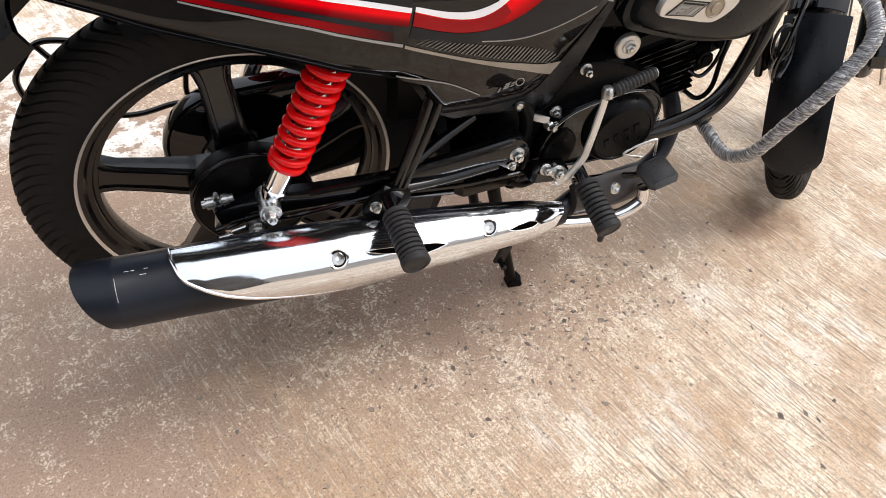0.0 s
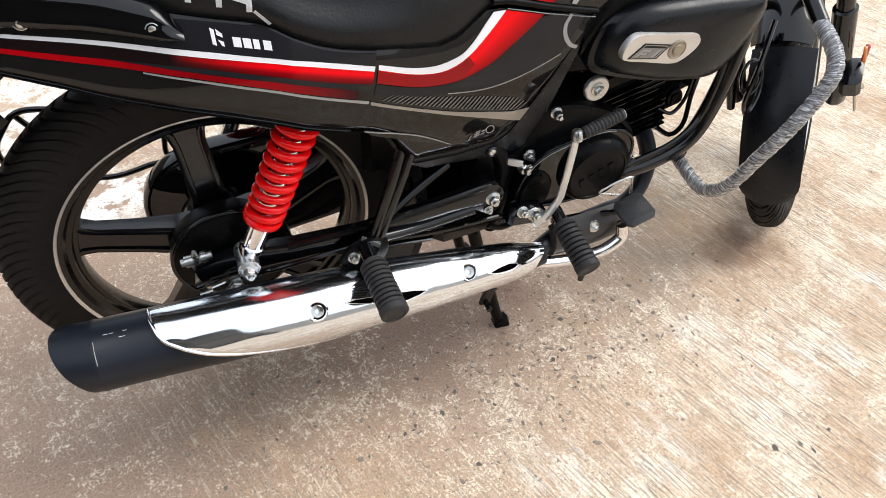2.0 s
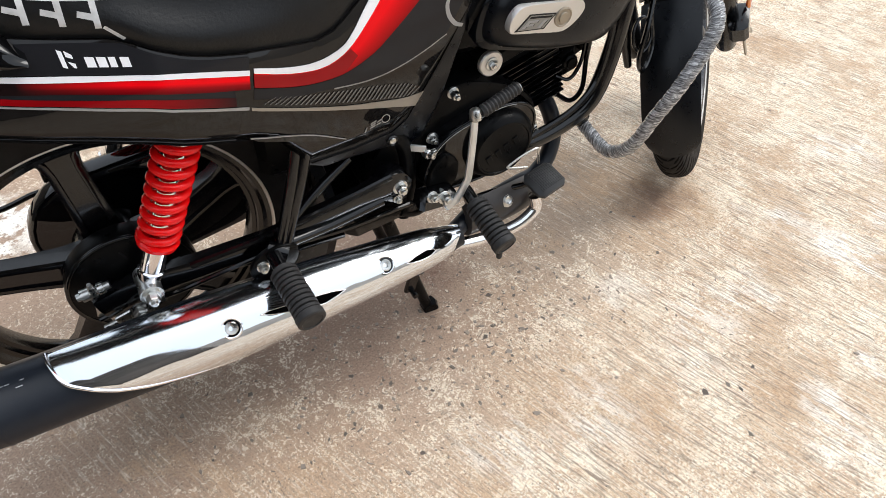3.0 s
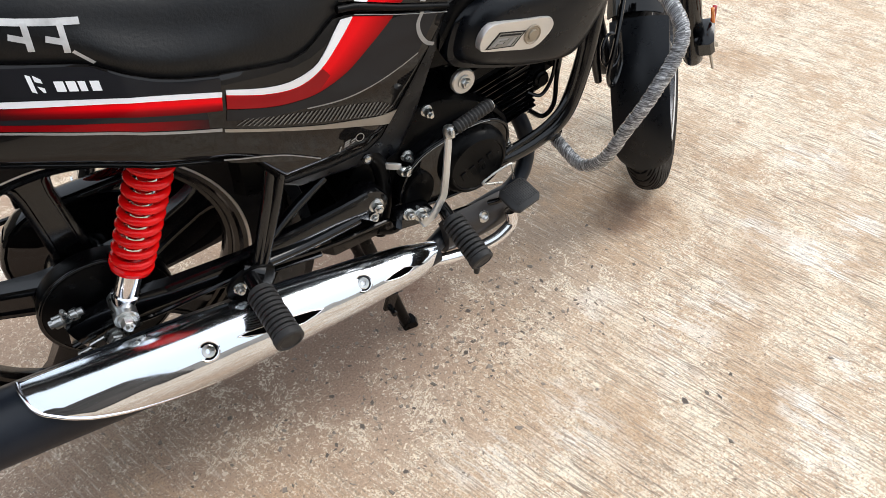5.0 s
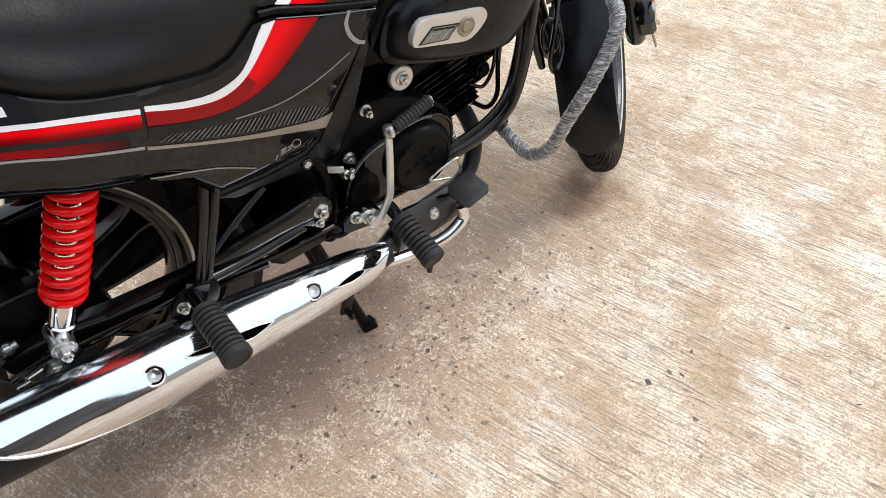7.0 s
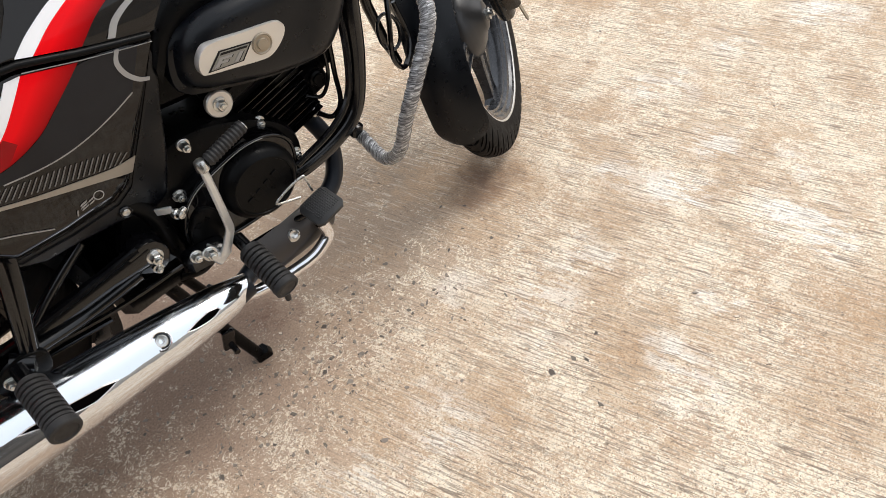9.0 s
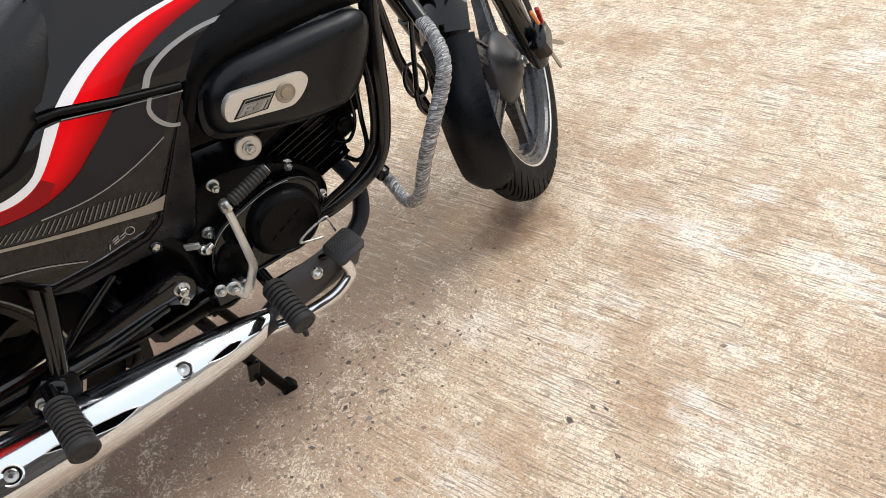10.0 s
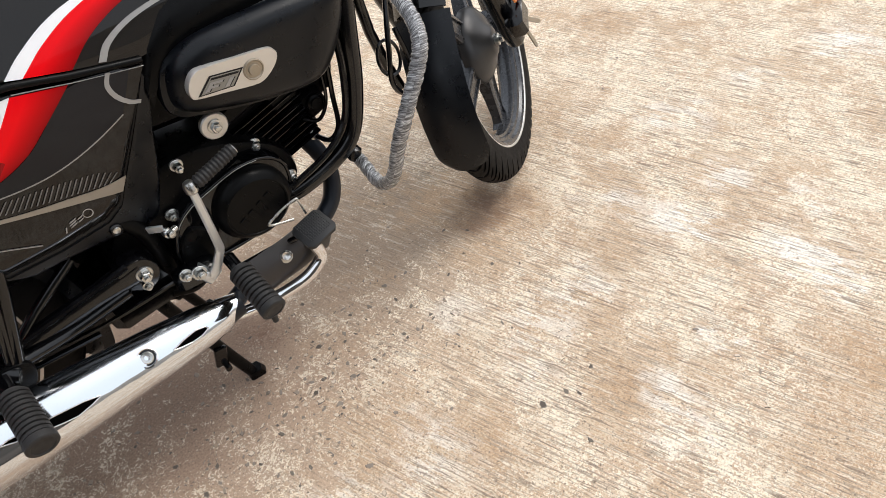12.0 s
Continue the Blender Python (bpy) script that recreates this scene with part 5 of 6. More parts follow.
sh_out = loop2(SH)
for sy in (-1, 1):
    s = dome(sh_out, [(sy * 0.045, 1.0, -0.006), (sy * 0.080, 1.04, -0.008), (sy * 0.102, 1.05, -0.009), (sy * 0.108, 1.04, -0.008), (sy * 0.1105, 1.0, -0.003), (sy * 0.122, 0.985), (sy * 0.131, 0.945), (sy * 0.1335, 0.915), (sy * 0.139, 0.87), (sy * 0.1435, 0.74), (sy * 0.146, 0.5), (sy * 0.147, 0.2)])
    ob = part("engine_shroud", s, MATTE, bike, "satin black plastic side shroud", 50)
    if sy < 0:
        shroud = ob
s = dome(loop2([(0.601, 0.647), (0.602, 0.662), (0.613, 0.676), (0.63, 0.68), (0.677, 0.674), (0.72, 0.668), (0.732, 0.661), (0.735, 0.65), (0.725, 0.636), (0.706, 0.624), (0.687, 0.624), (0.646, 0.633), (0.61, 0.641)], 4),
         [(-0.140, 1.0), (-0.1495, 1.0), (-0.1515, 0.985), (-0.1515, 0.2)])
plate = part("badge_plate", s, PLATE, shroud, "satin silver badge plate", 30)
s = Shape()
s.prism([(0.610, 0.6445), (0.634, 0.6660), (0.682, 0.6570), (0.662, 0.6365)], -0.150, -0.1522, 0.0)
part("emblem", s, MATTE, plate, "dark emblem border")
s = Shape()
s.prism([(0.6145, 0.6455), (0.6355, 0.6640), (0.6775, 0.6560), (0.6605, 0.6385)], -0.151, -0.1526, 0.0)
part("emblem_field", s, SHADOW_TIN, plate, "grey emblem field")
s = Shape()
s.prism([(0.6330, 0.6600), (0.6358, 0.6625), (0.6745, 0.6552), (0.6722, 0.6527)], -0.152, -0.1529, 0.0)
part("emblem_line", s, MATTE, plate)
for q in ([(0.6200, 0.6468), (0.6315, 0.6570), (0.6500, 0.6535), (0.6475, 0.6510), (0.6345, 0.6535), (0.6325, 0.6515), (0.6425, 0.6496), (0.6400, 0.6471), (0.6300, 0.6490), (0.6265, 0.6458)],
          [(0.6480, 0.6418), (0.6600, 0.6520), (0.6660, 0.6508), (0.6545, 0.6406)]):
    # a dark copy, slightly offset, paints the letter's shade
    s = Shape()
    s.prism([(x + 0.0016, z - 0.0008) for x, z in q], -0.152, -0.1529, 0.0)
    part("letter_shade", s, MATTE, plate)
    s = Shape()
    s.prism(q, -0.152, -0.1534, 0.0)
    part("letter", s, SILVER, plate, "raised silver letter")
s = Shape()
s.lathe((0.695, -0.150, 0.647), (0, -1, 0), [(0, 0.0155), (0.003, 0.0155), (0.004, 0.014), (0.0025, 0.0125), (0.0025, 0.0085), (0.005, 0.0075), (0.005, 0.001)], 32)
part("lock", s, PIN, plate, "round silver lock")
# gap filler between tank and shroud
s = Shape()
rows = []
for x, z in ((0.56, 0.66), (0.585, 0.70), (0.62, 0.722), (0.70, 0.735), (0.80, 0.738), (0.87, 0.73)):
    rows.append([(x, -0.105, z - 0.03), (x, -0.108, z - 0.006), (x, -0.100, z + 0.012), (x, -0.08, z + 0.03), (x, 0, z + 0.03)])
s.grid(rows)
part("shroud_trim", s, ENGINE, bike, "black trim under the tank", 50)

# ---- engine ----
s = Shape()
s.prism(loop2([(0.395, 0.36), (0.42, 0.45), (0.49, 0.51), (0.57, 0.53), (0.66, 0.50), (0.72, 0.45), (0.735, 0.39), (0.70, 0.352), (0.60, 0.338), (0.53, 0.318), (0.46, 0.27)], 4), -0.085, 0.10, 0.012)
engine = part("crankcase", s, ENGINE, bike, "black engine crankcase", 40)
s = dome(loop2([(0.486, 0.37), (0.500, 0.425), (0.530, 0.457), (0.575, 0.473), (0.63, 0.485), (0.680, 0.476), (0.708, 0.44), (0.700, 0.38), (0.66, 0.342), (0.59, 0.332), (0.52, 0.338)], 5),
         [(-0.08, 1.0), (-0.104, 1.0), (-0.110, 0.985), (-0.113, 0.95), (-0.114, 0.5)])
clutch = part("engine_cover", s, BLACK_GLOSS, engine, "gloss black right engine cover", 30)
s = Shape()
rim = loop2([(0.490, 0.37), (0.503, 0.423), (0.532, 0.453), (0.576, 0.469), (0.63, 0.481), (0.678, 0.472), (0.704, 0.438), (0.696, 0.382), (0.658, 0.346), (0.59, 0.336), (0.522, 0.342)], 5)
s.tube([(x, -0.1115, z) for x, z in rim + rim[:1]], 0.0035, 10, False)
part("cover_rim", s, BLACK_GLOSS, clutch, "", 60)
s = Shape()
s.tube([(x, -0.1145, z) for x, z in rim[6:24]], 0.0009, 8)
part("worn_edge", s, SILVER, clutch, "bright worn edge of the cover", 60)
s = Shape()
s.lathe((0.630, -0.105, 0.408), (0, -1, 0), [(0, 0.069), (0.016, 0.067), (0.026, 0.061), (0.031, 0.054), (0.031, 0.0515), (0.029, 0.0505), (0.0295, 0.001)], 56)
part("round_cover", s, ENGINE, clutch, "round black cover with raised marks", 30)
for k in range(4):
    x = 0.602 + 0.017 * k
    z = 0.394 + 0.0085 * k
    s = Shape()
    s.box((x, -0.1352, z), (0.0105, 0.003, 0.016), (0, -25, 0), 0.2)
    part("raised_mark", s, ENGINE, clutch)
s = dome(loop2([(0.49, 0.352), (0.498, 0.40), (0.525, 0.425), (0.55, 0.40), (0.545, 0.355), (0.515, 0.34)], 4), [(-0.112, 1.0), (-0.118, 0.97), (-0.120, 0.9), (-0.120, 0.3)])
part("kick_boss", s, ENGINE, clutch, "", 35)
# upright cylinder leaning forward, with a stack of fins
LEAN = pose(0.712, 0, 0.430, 0, -16, 0)
s = Shape()
s.box((0, 0, 0.05), (0.095, 0.10, 0.15), (0, 0, 0), 0.12)
barrel = part("cylinder", s, ENGINE, engine, "black finned cylinder", 38, LEAN)
for k in range(10):
    z = -0.022 + 0.0118 * k
    w = 0.150 if k < 7 else 0.165
    s = Shape()
    s.box((0.012, 0, z), (w, 0.136 if k < 7 else 0.126, 0.0032), (0, 0, 0), 0.3)
    part("fin", s, BLACK_GLOSS, barrel, "", 38, LEAN)
s = Shape()
s.box((0.02, 0, 0.115), (0.155, 0.12, 0.04), (0, 0, 0), 0.25)
part("cylinder_head", s, ENGINE, engine, "", 38, LEAN)
s = Shape()
s.box((0.06, 0, 0.02), (0.11, 0.10, 0.07), (0, 20, 0), 0.25)
part("intake_block", s, ENGINE, engine, "", 38, pose(0.70, 0, 0.44))
s = Shape()
s.lathe((0.788, -0.035, 0.420), (0.1, -1, 0.1), [(0, 0.014), (0.01, 0.014), (0.012, 0.0095), (0.024, 0.0095), (0.026, 0.006), (0.03, 0.006)], 16)
plug = part("spark_plug", s, ZINC, engine, "bright spark plug")
s = Shape()
s.tube(curve([(0.790, -0.06, 0.422), (0.806, -0.085, 0.418), (0.828, -0.085, 0.438), (0.838, -0.07, 0.485), (0.846, -0.06, 0.55), (0.842, -0.05, 0.60)]), 0.0046, 8)
part("plug_lead", s, FRAME_BLACK, engine, "black plug lead")
bolt("head_bolt", (0.678, -0.075, 0.478), (0, -1, 0), 0.0085, engine, 0.010)
bolt("case_bolt", (0.553, -0.082, 0.517), (0, -1, 0), 0.0078, engine, 0.014)
bolt("case_bolt", (0.512, -0.090, 0.445), (0, -1, 0), 0.008, engine, 0.010)
bolt("case_bolt", (0.712, -0.098, 0.404), (0, -1, 0), 0.008, engine, 0.010)
s = Shape()
s.lathe((0.489, -0.108, 0.436), (0.3, -0.9, 0.2), [(0, 0.007), (0.006, 0.0085), (0.012, 0.0085), (0.014, 0.0065), (0.022, 0.006), (0.023, 0.003)], 8)
s.tube([(0.494, -0.118, 0.437), (0.506, -0.112, 0.436)], [0.0058, 0.005], 10)
part("cable_end", s, ZINC, engine, "bright cable clamp")
s = Shape()
s.box((0.479, -0.106, 0.447), (0.026, 0.004, 0.013), (0, 0, -35), 0.15)
part("release_tab", s, ALLOY, engine, "bright metal lever tab")
s = Shape()
s.box((0.752, -0.02, 0.535), (0.07, 0.08, 0.08), (0, -14, 0), 0.2)
s.tube([(0.775, -0.055, 0.545), (0.775, -0.066, 0.545)], 0.016, 16)
part("head_cover", s, ENGINE, bike, "black cylinder head cover", 38)
s = Shape()
s.box((0.806, -0.030, 0.482), (0.046, 0.058, 0.060), (0, -18, 0), 0.18)
s.box((0.790, -0.030, 0.442), (0.034, 0.044, 0.03), (0, -18, 0), 0.2)
s.lathe((0.806, -0.057, 0.486), (0, -1, 0.1), [(0, 0.015), (0.010, 0.015), (0.012, 0.011), (0.016, 0.011)], 18)
s.tube(curve([(0.80, -0.04, 0.51), (0.815, -0.045, 0.545), (0.835, -0.04, 0.58), (0.84, -0.03, 0.62)]), 0.008, 10)
part("ignition_coil", s, ENGINE, bike, "black ignition coil under the tank", 38)
s = Shape()
s.tube(curve([(0.775, -0.068, 0.47), (0.80, -0.078, 0.462), (0.822, -0.075, 0.49), (0.828, -0.068, 0.54), (0.83, -0.05, 0.60)]), 0.0034, 8)
part("sensor_wire", s, FRAME_BLACK, bike, "thin black wire")
# dark block added to close the bright gap between shroud and down tube
s = Shape()
s.box((0.818, -0.026, 0.520), (0.060, 0.05, 0.085), (0, -22, 0), 0.2)
s.tube(curve([(0.838, -0.05, 0.50), (0.846, -0.052, 0.54), (0.852, -0.05, 0.60)], 4), 0.011, 10)
part("dark_filler", s, ENGINE, bike, "black block added to fill the gap behind the down tube", 38)
# engine mount washer
s = Shape()
s.lathe((0.633, -0.062, 0.537), (0, -1, 0.05), [(0, 0.0225), (0.007, 0.0225), (0.009, 0.0205)], 36)
mount = part("engine_mount", s, PLATE, bike, "round silver engine mount")
bolt("mount_bolt", (0.633, -0.071, 0.538), (0, -1, 0.05), 0.0088, mount, 0.008)
s = Shape()
s.box((0.640, -0.035, 0.578), (0.06, 0.03, 0.06), (0, 15, 0), 0.2)
part("mount_bracket", s, FRAME_BLACK, bike)
s = Shape()
s.box((0.60, 0, 0.60), (0.28, 0.11, 0.10), (0, 5, 0), 0.2)
s.box((0.47, 0, 0.52), (0.12, 0.13, 0.16), (0, -10, 0), 0.2)
s.box((0.36, 0, 0.50), (0.26, 0.10, 0.16), (0, 0, 0), 0.2)
s.box((0.30, 0, 0.60), (0.50, 0.16, 0.06), (0, 8, 0), 0.2)
part("air_box", s, ENGINE, bike, "black air box in the frame")
s = Shape()
s.tube(curve([(0.20, -0.10, 0.60), (0.34, -0.095, 0.55), (0.45, -0.09, 0.47), (0.47, -0.085, 0.36), (0.46, -0.08, 0.28)], 6), 0.014, 12)
s.tube(curve([(0.45, -0.085, 0.30), (0.49, -0.080, 0.28), (0.53, -0.07, 0.29)], 6), 0.013, 12)
part("main_frame", s, ENGINE, bike, "black steel frame tubes")

# ---- kick starter ----
s = Shape()
kp = [Vector(q) for q in ((0.545, -0.164, 0.532), (0.5452, -0.1645, 0.50), (0.545, -0.163, 0.45), (0.5444, -0.1608, 0.410), (0.5440, -0.160, 0.399), (0.5415, -0.1602, 0.392), (0.528, -0.163, 0.372), (0.518, -0.164, 0.360), (0.510, -0.161, 0.352))]
rings = []
for i, q in enumerate(kp):
    d = (kp[min(i + 1, len(kp) - 1)] - kp[max(i - 1, 0)]).normalized()
    out_y = Vector((0, 1, 0))
    across = d.cross(out_y).normalized()
    w = 0.0058 + 0.0030 * i / len(kp)
    rings.append([q + across * (a * w) + out_y * (b * 0.0042) for a, b in ((-1, -0.4), (-0.6, -1), (0.6, -1), (1, -0.4), (1, 0.4), (0.6, 1), (-0.6, 1), (-1, 0.4))])
s.loft(rings)
s.lathe((0.506, -0.132, 0.358), (0, -1, 0.15), [(0, 0.010), (0.028, 0.010), (0.033, 0.008), (0.035, 0.004)], 20)
s.box((0.515, -0.158, 0.354), (0.030, 0.012, 0.018), (0, -30, 0), 0.25)
kick = part("kick_lever", s, ALLOY, bike, "cast alloy kick-start lever", 40)
s = Shape()
s.lathe((0.545, -0.167, 0.527), (0.05, 0.3, 0.95), [(-0.006, 0.005), (-0.003, 0.0095), (0.008, 0.0100), (0.013, 0.0085), (0.016, 0.004)], 20)
part("knuckle", s, ZINC, kick)
a0, a1 = Vector((0.550, -0.168, 0.534)), Vector((0.622, -0.160, 0.552))
prof = []
ln = (a1 - a0).length
for k in range(23):
    h = 0.006 + (ln - 0.006) * k / 22
    prof.append((h, 0.0110 if k % 2 else 0.0092))
s = Shape()
s.lathe(a0, a1 - a0, [(0.004, 0.008), *prof, (ln + 0.002, 0.009)], 20)
part("kick_rubber", s, RUBBER, kick, "ribbed black kick rubber", 25)
s = Shape()
s.lathe(a1, a1 - a0, [(0, 0.0085), (0.003, 0.0085), (0.004, 0.006)], 16)
part("rubber_end", s, ZINC, kick)
bolt("kick_bolt", (0.499, -0.158, 0.373), (0, -1, 0.3), 0.0090, bike, 0.014)
bolt("kick_bolt", (0.480, -0.152, 0.377), (0, -1, 0.3), 0.0078, bike, 0.012)
s = Shape()
s.box((0.497, -0.132, 0.352), (0.070, 0.036, 0.034), (0, 6, 0), 0.2)
part("peg_bracket", s, FRAME_BLACK, bike, "black footrest bracket")


# ---- foot pegs ----
def peg(name, label, root, tip, r, ribs):
    root, tip = Vector(root), Vector(tip)
    d = tip - root
    ln = d.length
    s = Shape()
    prof = [(0, r * 0.8)]
    for k in range(ribs):
        h0 = 0.004 + (ln * 0.84) * k / ribs
        st = (ln * 0.84) / ribs
        prof += [(h0, r * 0.70), (h0 + st * 0.18, r), (h0 + st * 0.80, r), (h0 + st * 0.98, r * 0.70)]
    prof += [(ln * 0.87, r * 0.96), (ln * 0.885, r * 1.05), (ln * 0.985, r * 1.04), (ln, r * 0.97), (ln + 0.001, r * 0.78), (ln - 0.0005, r * 0.72), (ln - 0.0005, r * 0.3)]
    s.lathe(root, d, prof, 28)
    ob = part(name, s, RUBBER, bike, label, 25)
    e = Shape()
    e.tube([root - d.normalized() * 0.03, root + d.normalized() * 0.005], r * 0.55, 14)
    part("peg_pin", e, FRAME_BLACK, ob)
    return ob


pill = peg("pillion_peg", "ribbed black rubber pillion foot peg", (0.205, -0.196, 0.390), (0.212, -0.292, 0.376), 0.0212, 10)
rider = peg("rider_peg", "ribbed black rubber rider foot peg", (0.553, -0.172, 0.347), (0.560, -0.265, 0.322), 0.0208, 9)
s = Shape()
s.tube([(0.557, -0.254, 0.303), (0.557, -0.254, 0.286)], [0.006, 0.005], 10)
part("peg_feeler", s, RUBBER, rider)
s = Shape()
for yo in (-0.008, 0.008):
    s.tube([(0.281 + yo, -0.132, 0.545), (0.265 + yo * 0.9, -0.140, 0.50), (0.222 + yo * 0.6, -0.155, 0.39)], 0.0085, 12)
s.tube([(0.20, -0.15, 0.395), (0.225, -0.165, 0.385)], 0.014, 14)
stay = part("peg_stay", s, FRAME_BLACK, bike, "black tubular stay for the pillion peg")
s = Shape()
s.prism(loop2([(0.165, 0.36), (0.175, 0.39), (0.205, 0.405), (0.24, 0.395), (0.235, 0.36), (0.20, 0.335)], 4), -0.164, -0.155, 0.002)
part("hanger_plate", s, ENGINE, stay)
bolt("hanger_bolt", (0.184, -0.165, 0.377), (0, -1, 0.2), 0.0072, stay, 0.010)
s = Shape()
s.tube(curve([(0.20, -0.15, 0.39), (0.30, -0.132, 0.375), (0.40, -0.128, 0.385)]), 0.010, 12)
s.tube(curve([(0.20, -0.15, 0.385), (0.28, -0.12, 0.43), (0.36, -0.10, 0.47)]), 0.008, 10)
part("sub_frame", s, FRAME_BLACK, bike, "black tubular subframe")

# ---- brake pedal ----
s = Shape()
s.box((0, 0, -0.004), (0.062, 0.056, 0.023), (0, 0, 0), 0.35)
PEDAL = pose(0.692, -0.182, 0.350, 10, -8, 8)
pedal = part("brake_pedal", s, PAD, bike, "black rubber brake pedal pad with diamond tread", 38, PEDAL)
s = Shape()
for i in range(12):
    for j in range(11):
        x, y = -0.0220 + 0.0040 * i, -0.0200 + 0.0040 * j
        o = len(s.v)
        s.v += [(x - 0.0019, y, 0.0074), (x, y - 0.0019, 0.0074), (x + 0.0019, y, 0.0074), (x, y + 0.0019, 0.0074), (x, y, 0.0086)]
        s.f += [(o, o + 1, o + 4), (o + 1, o + 2, o + 4), (o + 2, o + 3, o + 4), (o + 3, o, o + 4)]
tread = part("tread", s, PAD, pedal, "", 10, PEDAL)
s = Shape()
s.tube(curve([(0.690, -0.170, 0.344), (0.670, -0.150, 0.318), (0.63, -0.125, 0.300), (0.57, -0.116, 0.294)]), 0.006, 10)
part("pedal_arm", s, FRAME_BLACK, pedal)
s = Shape()
s.tube(curve([(0.674, -0.152, 0.362), (0.637, -0.150, 0.373), (0.634, -0.150, 0.380), (0.66, -0.150, 0.392), (0.688, -0.150, 0.398), (0.692, -0.152, 0.392), (0.697, -0.154, 0.362)], 5), 0.0022, 8)
part("wire_loop", s, ZINC, pedal, "bright bent wire loop")

# ---- frame ----
s = Shape()
s.tube(curve([(0.58, -0.05, 0.378), (0.64, -0.080, 0.370), (0.705, -0.102, 0.370), (0.790, -0.106, 0.392), (0.840, -0.105, 0.428), (0.868, -0.098, 0.51), (0.884, -0.086, 0.60), (0.91, -0.06, 0.72), (0.94, -0.02, 0.82)], 8), 0.0165, 16)
part("down_tube", s, FRAME_BLACK, bike, "gloss black frame tube")
s = Shape()
s.tube(curve([(0.70, -0.118, 0.395), (0.78, -0.120, 0.425), (0.828, -0.116, 0.468), (0.85, -0.105, 0.545), (0.858, -0.09, 0.62)], 6), 0.006, 8)
part("clutch_cable", s, FRAME_BLACK, bike, "black control cable")
s = Shape()
s.box((0.882, -0.102, 0.527), (0.008, 0.008, 0.013), (0, 20, 0), 0.2)
part("cable_tie", s, WHITE, bike, "white cable tag")
s = Shape()
s.tube(curve([(0.60, 0.09, 0.29), (0.70, 0.095, 0.34), (0.80, 0.09, 0.40), (0.862, 0.08, 0.52), (0.90, 0.06, 0.72)], 8), 0.0165, 14)
part("down_tube", s, FRAME_BLACK, bike, "gloss black frame tube")
s = Shape()
s.box((0.845, -0.080, 0.362), (0.022, 0.03, 0.03), (0, 20, 0), 0.2)
part("guard_clamp", s, FRAME_BLACK, bike)
s = Shape()
s.tube([(0.928, -0.01, 0.75), (0.948, -0.01, 0.632), (0.966, -0.01, 0.526), (0.990, -0.01, 0.445), (1.015, -0.01, 0.385)], [0.010, 0.010, 0.010, 0.010, 0.008], 12)
part("horn_stay", s, FRAME_BLACK, bike, "straight black stay behind the fork")
s = Shape()
s.tube([(0.958 + 0.022 * math.cos(t), -0.075 + 0.01 * math.sin(t), 0.505 + 0.03 * math.sin(t)) for t in [2 * math.pi * k / 24 for k in range(25)]], 0.0032, 8)
part("cable_loop", s, FRAME_BLACK, bike, "small loop of black cable")

# ---- crash guard, wound in packing film ----
s = Shape()
cg = curve([(0.852, -0.050, 0.352), (0.849, -0.10, 0.347), (0.838, -0.168, 0.352), (0.838, -0.205, 0.375), (0.839, -0.230, 0.412), (0.844, -0.252, 0.483), (0.854, -0.265, 0.533), (0.870, -0.268, 0.572), (0.888, -0.266, 0.604), (0.902, -0.260, 0.633), (0.913, -0.240, 0.652), (0.922, -0.206, 0.664), (0.927, -0.176, 0.672)], 10)
s.tube(cg, [0.0119 + 0.0011 * math.sin(i * 2.1) * math.sin(i * 0.7) for i in range(len(cg))], 20, True, uv=1.0)
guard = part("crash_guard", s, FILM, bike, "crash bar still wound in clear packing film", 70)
s = Shape()
s.tube(curve([(0.927, -0.182, 0.671), (0.930, -0.13, 0.70), (0.940, -0.05, 0.735)]), 0.0125, 16)
part("guard_bar", s, FRAME_BLACK, guard, "bare black end of the bar")

s = Shape()
s.box((0.43, -0.02, 0.315), (0.17, 0.15, 0.085), (0, -6, 0), 0.2)
part("stand_bracket", s, FRAME_BLACK, bike, "black bracket that carries the stand")

# ---- centre stand ----
for sy in (-1, 1):
    s = Shape()
    s.tube([(0.425, sy * 0.082, 0.29), (0.455, sy * 0.094, 0.17), (0.490, sy * 0.106, 0.040), (0.498, sy * 0.108, 0.012)], [0.0125, 0.012, 0.0115, 0.0115], 14)
    leg = part("centre_stand", s, ENGINE, bike, "black centre stand leg", 38)
    s = Shape()
    s.loft([[(0.500 + a, sy * 0.108 + b, z) for a, b in ((-w, -0.012), (w + 0.006, -0.014), (w + 0.011, 0), (w + 0.007, 0.012), (-w, 0.012))] for z, w in ((0.0, 0.010), (0.004, 0.013), (0.012, 0.011), (0.020, 0.007))])
    part("stand_foot", s, ENGINE, leg)
    s = Shape()
    s.box((0.462, sy * 0.110, 0.110), (0.024, 0.010, 0.050), (0, 14, 0), 0.25)
    s.tube([(0.462, sy * 0.104, 0.085), (0.462, sy * 0.128, 0.085)], 0.006, 10)
    part("stand_tab", s, FRAME_BLACK, leg)
s = Shape()
s.tube([(0.43, -0.09, 0.27), (0.43, 0.09, 0.27)], 0.011, 12)
part("stand_crossbar", s, FRAME_BLACK, bike)


# ---- front end, steered to the left ----
FC = (1.225, 0.0, 0.300)
RAKE = 26.0
FTURN = pose(0, 0, 0, 0, 0, 40.2) @ pose(0, 0, 0, -19.2)
TURN = pose(1.289, 0.0935, 0.304) @ FTURN @ Matrix.Translation((-FC[0], 0, -FC[2]))
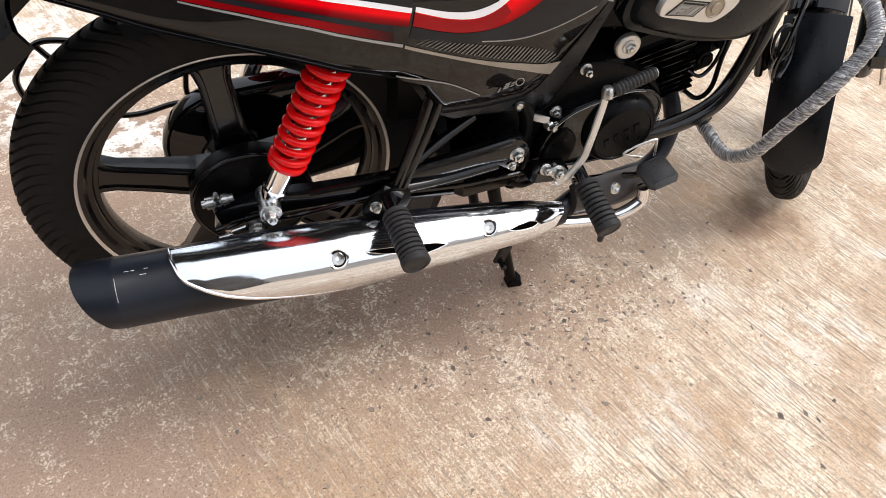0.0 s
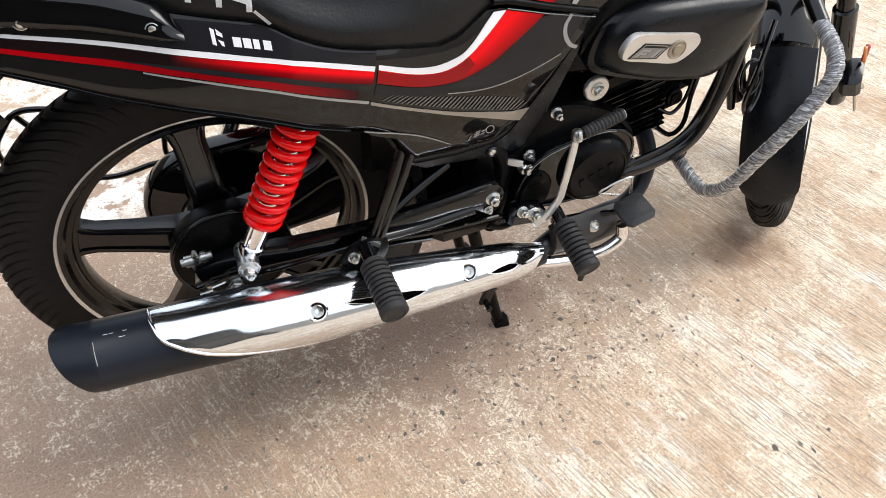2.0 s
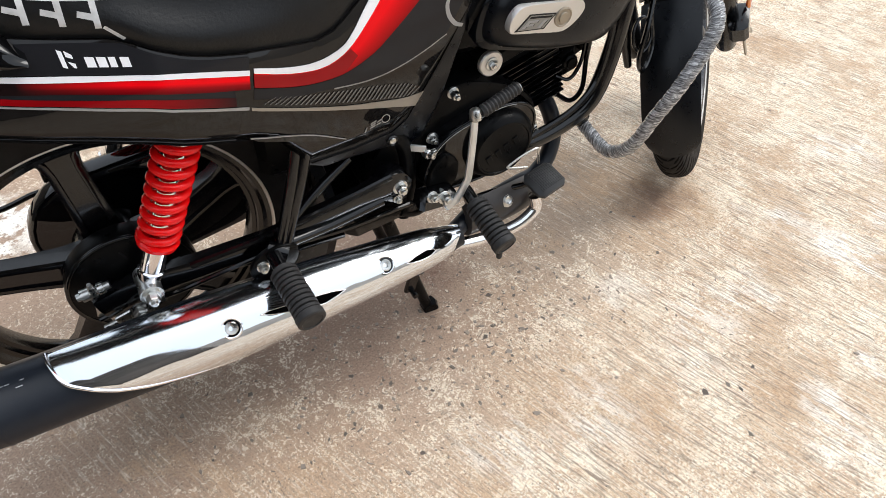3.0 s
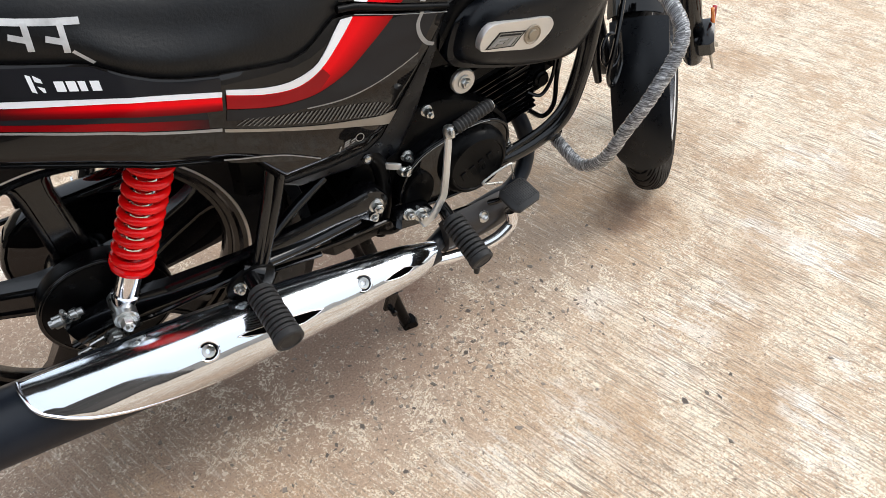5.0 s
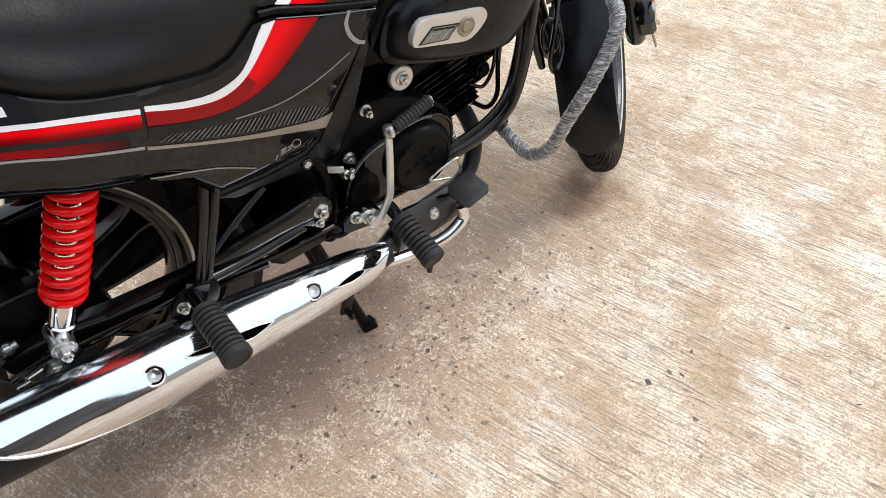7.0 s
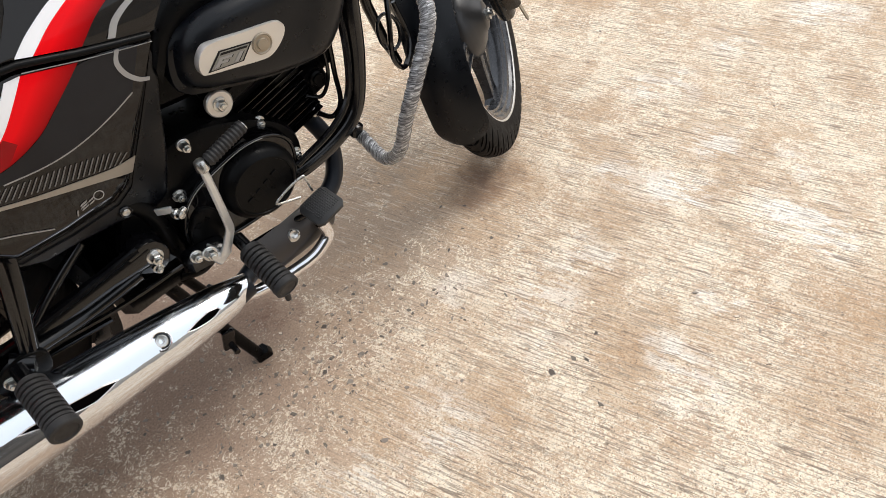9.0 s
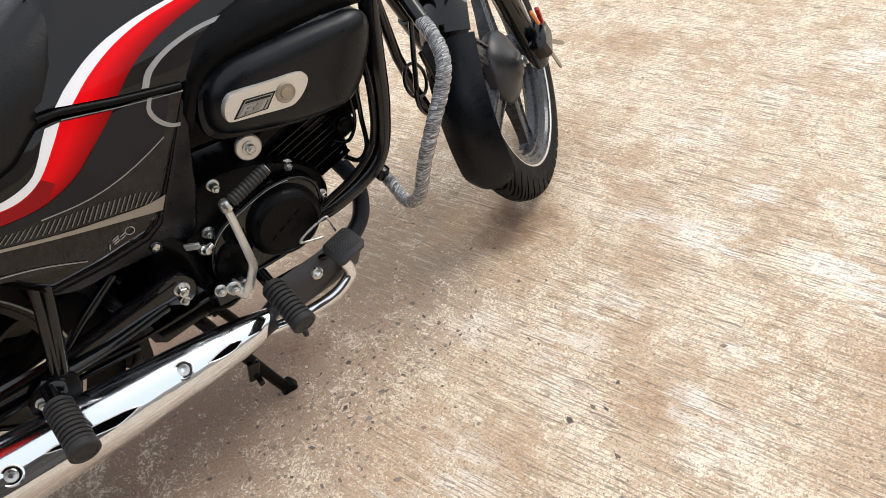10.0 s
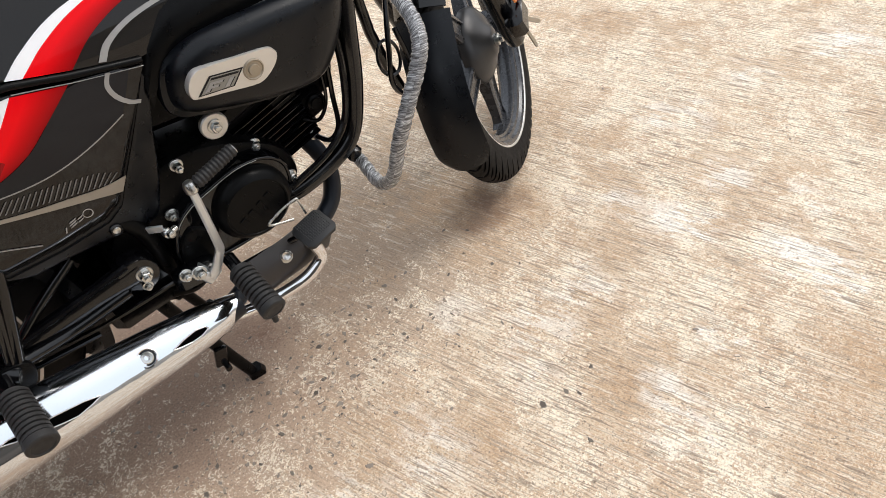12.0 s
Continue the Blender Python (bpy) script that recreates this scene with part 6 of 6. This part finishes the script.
# the fork keeps the rake of the steering head
steer_axis = FTURN.to_3x3().inverted() @ Vector((-math.sin(radians(RAKE)), 0, math.cos(radians(RAKE))))
front = build_wheel("front_wheel", "black alloy front wheel with five spokes", FC, 54, TURN, 0.3177, 0.043, 1, PLATE, RIM_GREY, 0.018, 48)
s = Shape()
s.lathe((FC[0], 0.008, FC[2]), (0, -1, 0), [(0, 0.086), (0.014, 0.088), (0.022, 0.085), (0.030, 0.076), (0.040, 0.062), (0.048, 0.040), (0.056, 0.032), (0.060, 0.022)], 48)
plate_f = part("front_brake_plate", s, DRUM, bike, "satin grey front drum brake plate", 35, TURN)
for k in range(6):
    a = radians(20 + 60 * k)
    s = Shape()
    d = Vector((math.cos(a), 0, math.sin(a)))
    q = Vector((FC[0], -0.018, FC[2]))
    s.tube([q + d * 0.062, q + d * 0.035 + Vector((0, -0.016, 0))], [0.004, 0.006], 8)
    part("plate_rib", s, DRUM, plate_f, "", 38, TURN)
s = Shape()
s.lathe((FC[0], -0.040, FC[2]), (0, -1, 0), [(0, 0.020), (0.006, 0.020), (0.008, 0.014), (0.02, 0.014), (0.022, 0.009), (0.030, 0.009)], 12)
part("axle_nut", s, ZINC, plate_f, "bright axle nut", 35, TURN)
for sy in (-1, 1):
    s = Shape()
    b = Vector((FC[0] - 0.006, -0.098 if sy < 0 else 0.11, FC[2] - 0.014))
    d = steer_axis
    s.tube([b, b + d * 0.008, b + d * 0.05, b + d * 0.26, b + d * 0.262, b + d * 0.62], [0.018, 0.022, 0.024, 0.023, 0.017, 0.017], 18)
    part("fork_leg", s, FRAME_BLACK, bike, "black telescopic fork leg", 38, TURN)
# mudguard: shell over the tyre with a long flap behind
s = Shape()
rows = []
for k in range(41):
    a = radians(40 + 96 * k / 40)
    r = 0.328 + 0.008 * k / 40
    rows.append([(FC[0] + (r - 0.030 * u * u) * math.cos(a), 0.055 * u - 0.012, FC[2] + (r - 0.030 * u * u) * math.sin(a)) for u in np.linspace(-1, 1, 13)])
s.grid(rows)
s.grid([[(p[0] * 0.99 + FC[0] * 0.01, p[1] * 0.97, p[2] * 0.99 + FC[2] * 0.01) for p in r] for r in rows])
fender = part("front_mudguard", s, BLACK_GLOSS, bike, "gloss black front mudguard", 60, TURN)
s = Shape()
rows = []
for k in range(25):
    t = k / 24
    a = radians(138 + 51.5 * t)
    r = 0.336 + 0.034 * t ** 1.4
    h = 0.0572
    if t > 0.88:
        h *= 1 - 0.34 * ((t - 0.88) / 0.12) ** 2
    # curved back
    sec = [(u, 0.0147 * u * u) for u in np.linspace(-1, 1, 15)]
    rows.append([(FC[0] + (r - d) * math.cos(a), h * u - 0.022, FC[2] + (r - d) * math.sin(a)) for u, d in sec])
s.grid(rows)
s.grid([[(p[0] * 0.985 + FC[0] * 0.015, p[1] * 0.96, p[2] * 0.985 + FC[2] * 0.015) for p in r] for r in rows])
part("mud_flap", s, MATTE, fender, "matt black plastic mud flap", 45, TURN)
# reflector, bracket and pins beside the right fork leg
up = steer_axis
o = Vector((FC[0] - 0.006, -0.098, FC[2] - 0.020))
s = Shape()
c = o + up * 0.085 + Vector((-0.01, -0.028, 0))
s.box(tuple(c), (0.070, 0.040, 0.055), (0, -RAKE, 0), 0.2)
brk = part("fork_bracket", s, FRAME_BLACK, bike, "black bracket on the fork", 38, TURN)
s = Shape()
q = c + up * 0.03 + Vector((-0.018, -0.018, 0))
s.box(tuple(q + up * 0.045), (0.008, 0.007, 0.045), (0, -RAKE, 0), 0.25)
part("amber_reflector", s, AMBER, brk, "slim amber reflector", 38, TURN)
s = Shape()
s.box(tuple(c + up * 0.06 + Vector((0.014, -0.018, 0))), (0.008, 0.010, 0.05), (8, -RAKE, 0), 0.25)
part("red_reflector", s, RED_LENS, brk, "dark red reflector", 38, TURN)
for tip in ((-0.014, -0.140, -0.036), (0.045, -0.149, -0.011)):
    s = Shape()
    b = Vector((FC[0], 0, FC[2])) + Vector(tip)
    a = b + (c - b) * 0.9 + Vector((0, -0.004, 0))
    d, w = (b - a).normalized(), Vector((0, 0, 1))
    w = (w - d * w.dot(d)).normalized() * 0.0045
    n = d.cross(w).normalized() * 0.0016
    s.loft([[q + w * e - n, q + w * e + n, q - w * e + n, q - w * e - n] for q, e in ((a, 1.0), (a.lerp(b, 0.92), 1.0), (b, 0.5))])
    part("stay_pin", s, PIN, brk, "dull tan steel prong", 38, TURN)
s = Shape()
s.tube(curve([(0.985, -0.05, 0.60), (0.955, -0.085, 0.53), (0.945, -0.095, 0.47), (0.975, -0.085, 0.43), (1.01, -0.06, 0.46), (1.0, -0.04, 0.53)], 8), 0.005, 8)
part("brake_cable", s, FRAME_BLACK, bike, "looped black brake cable")
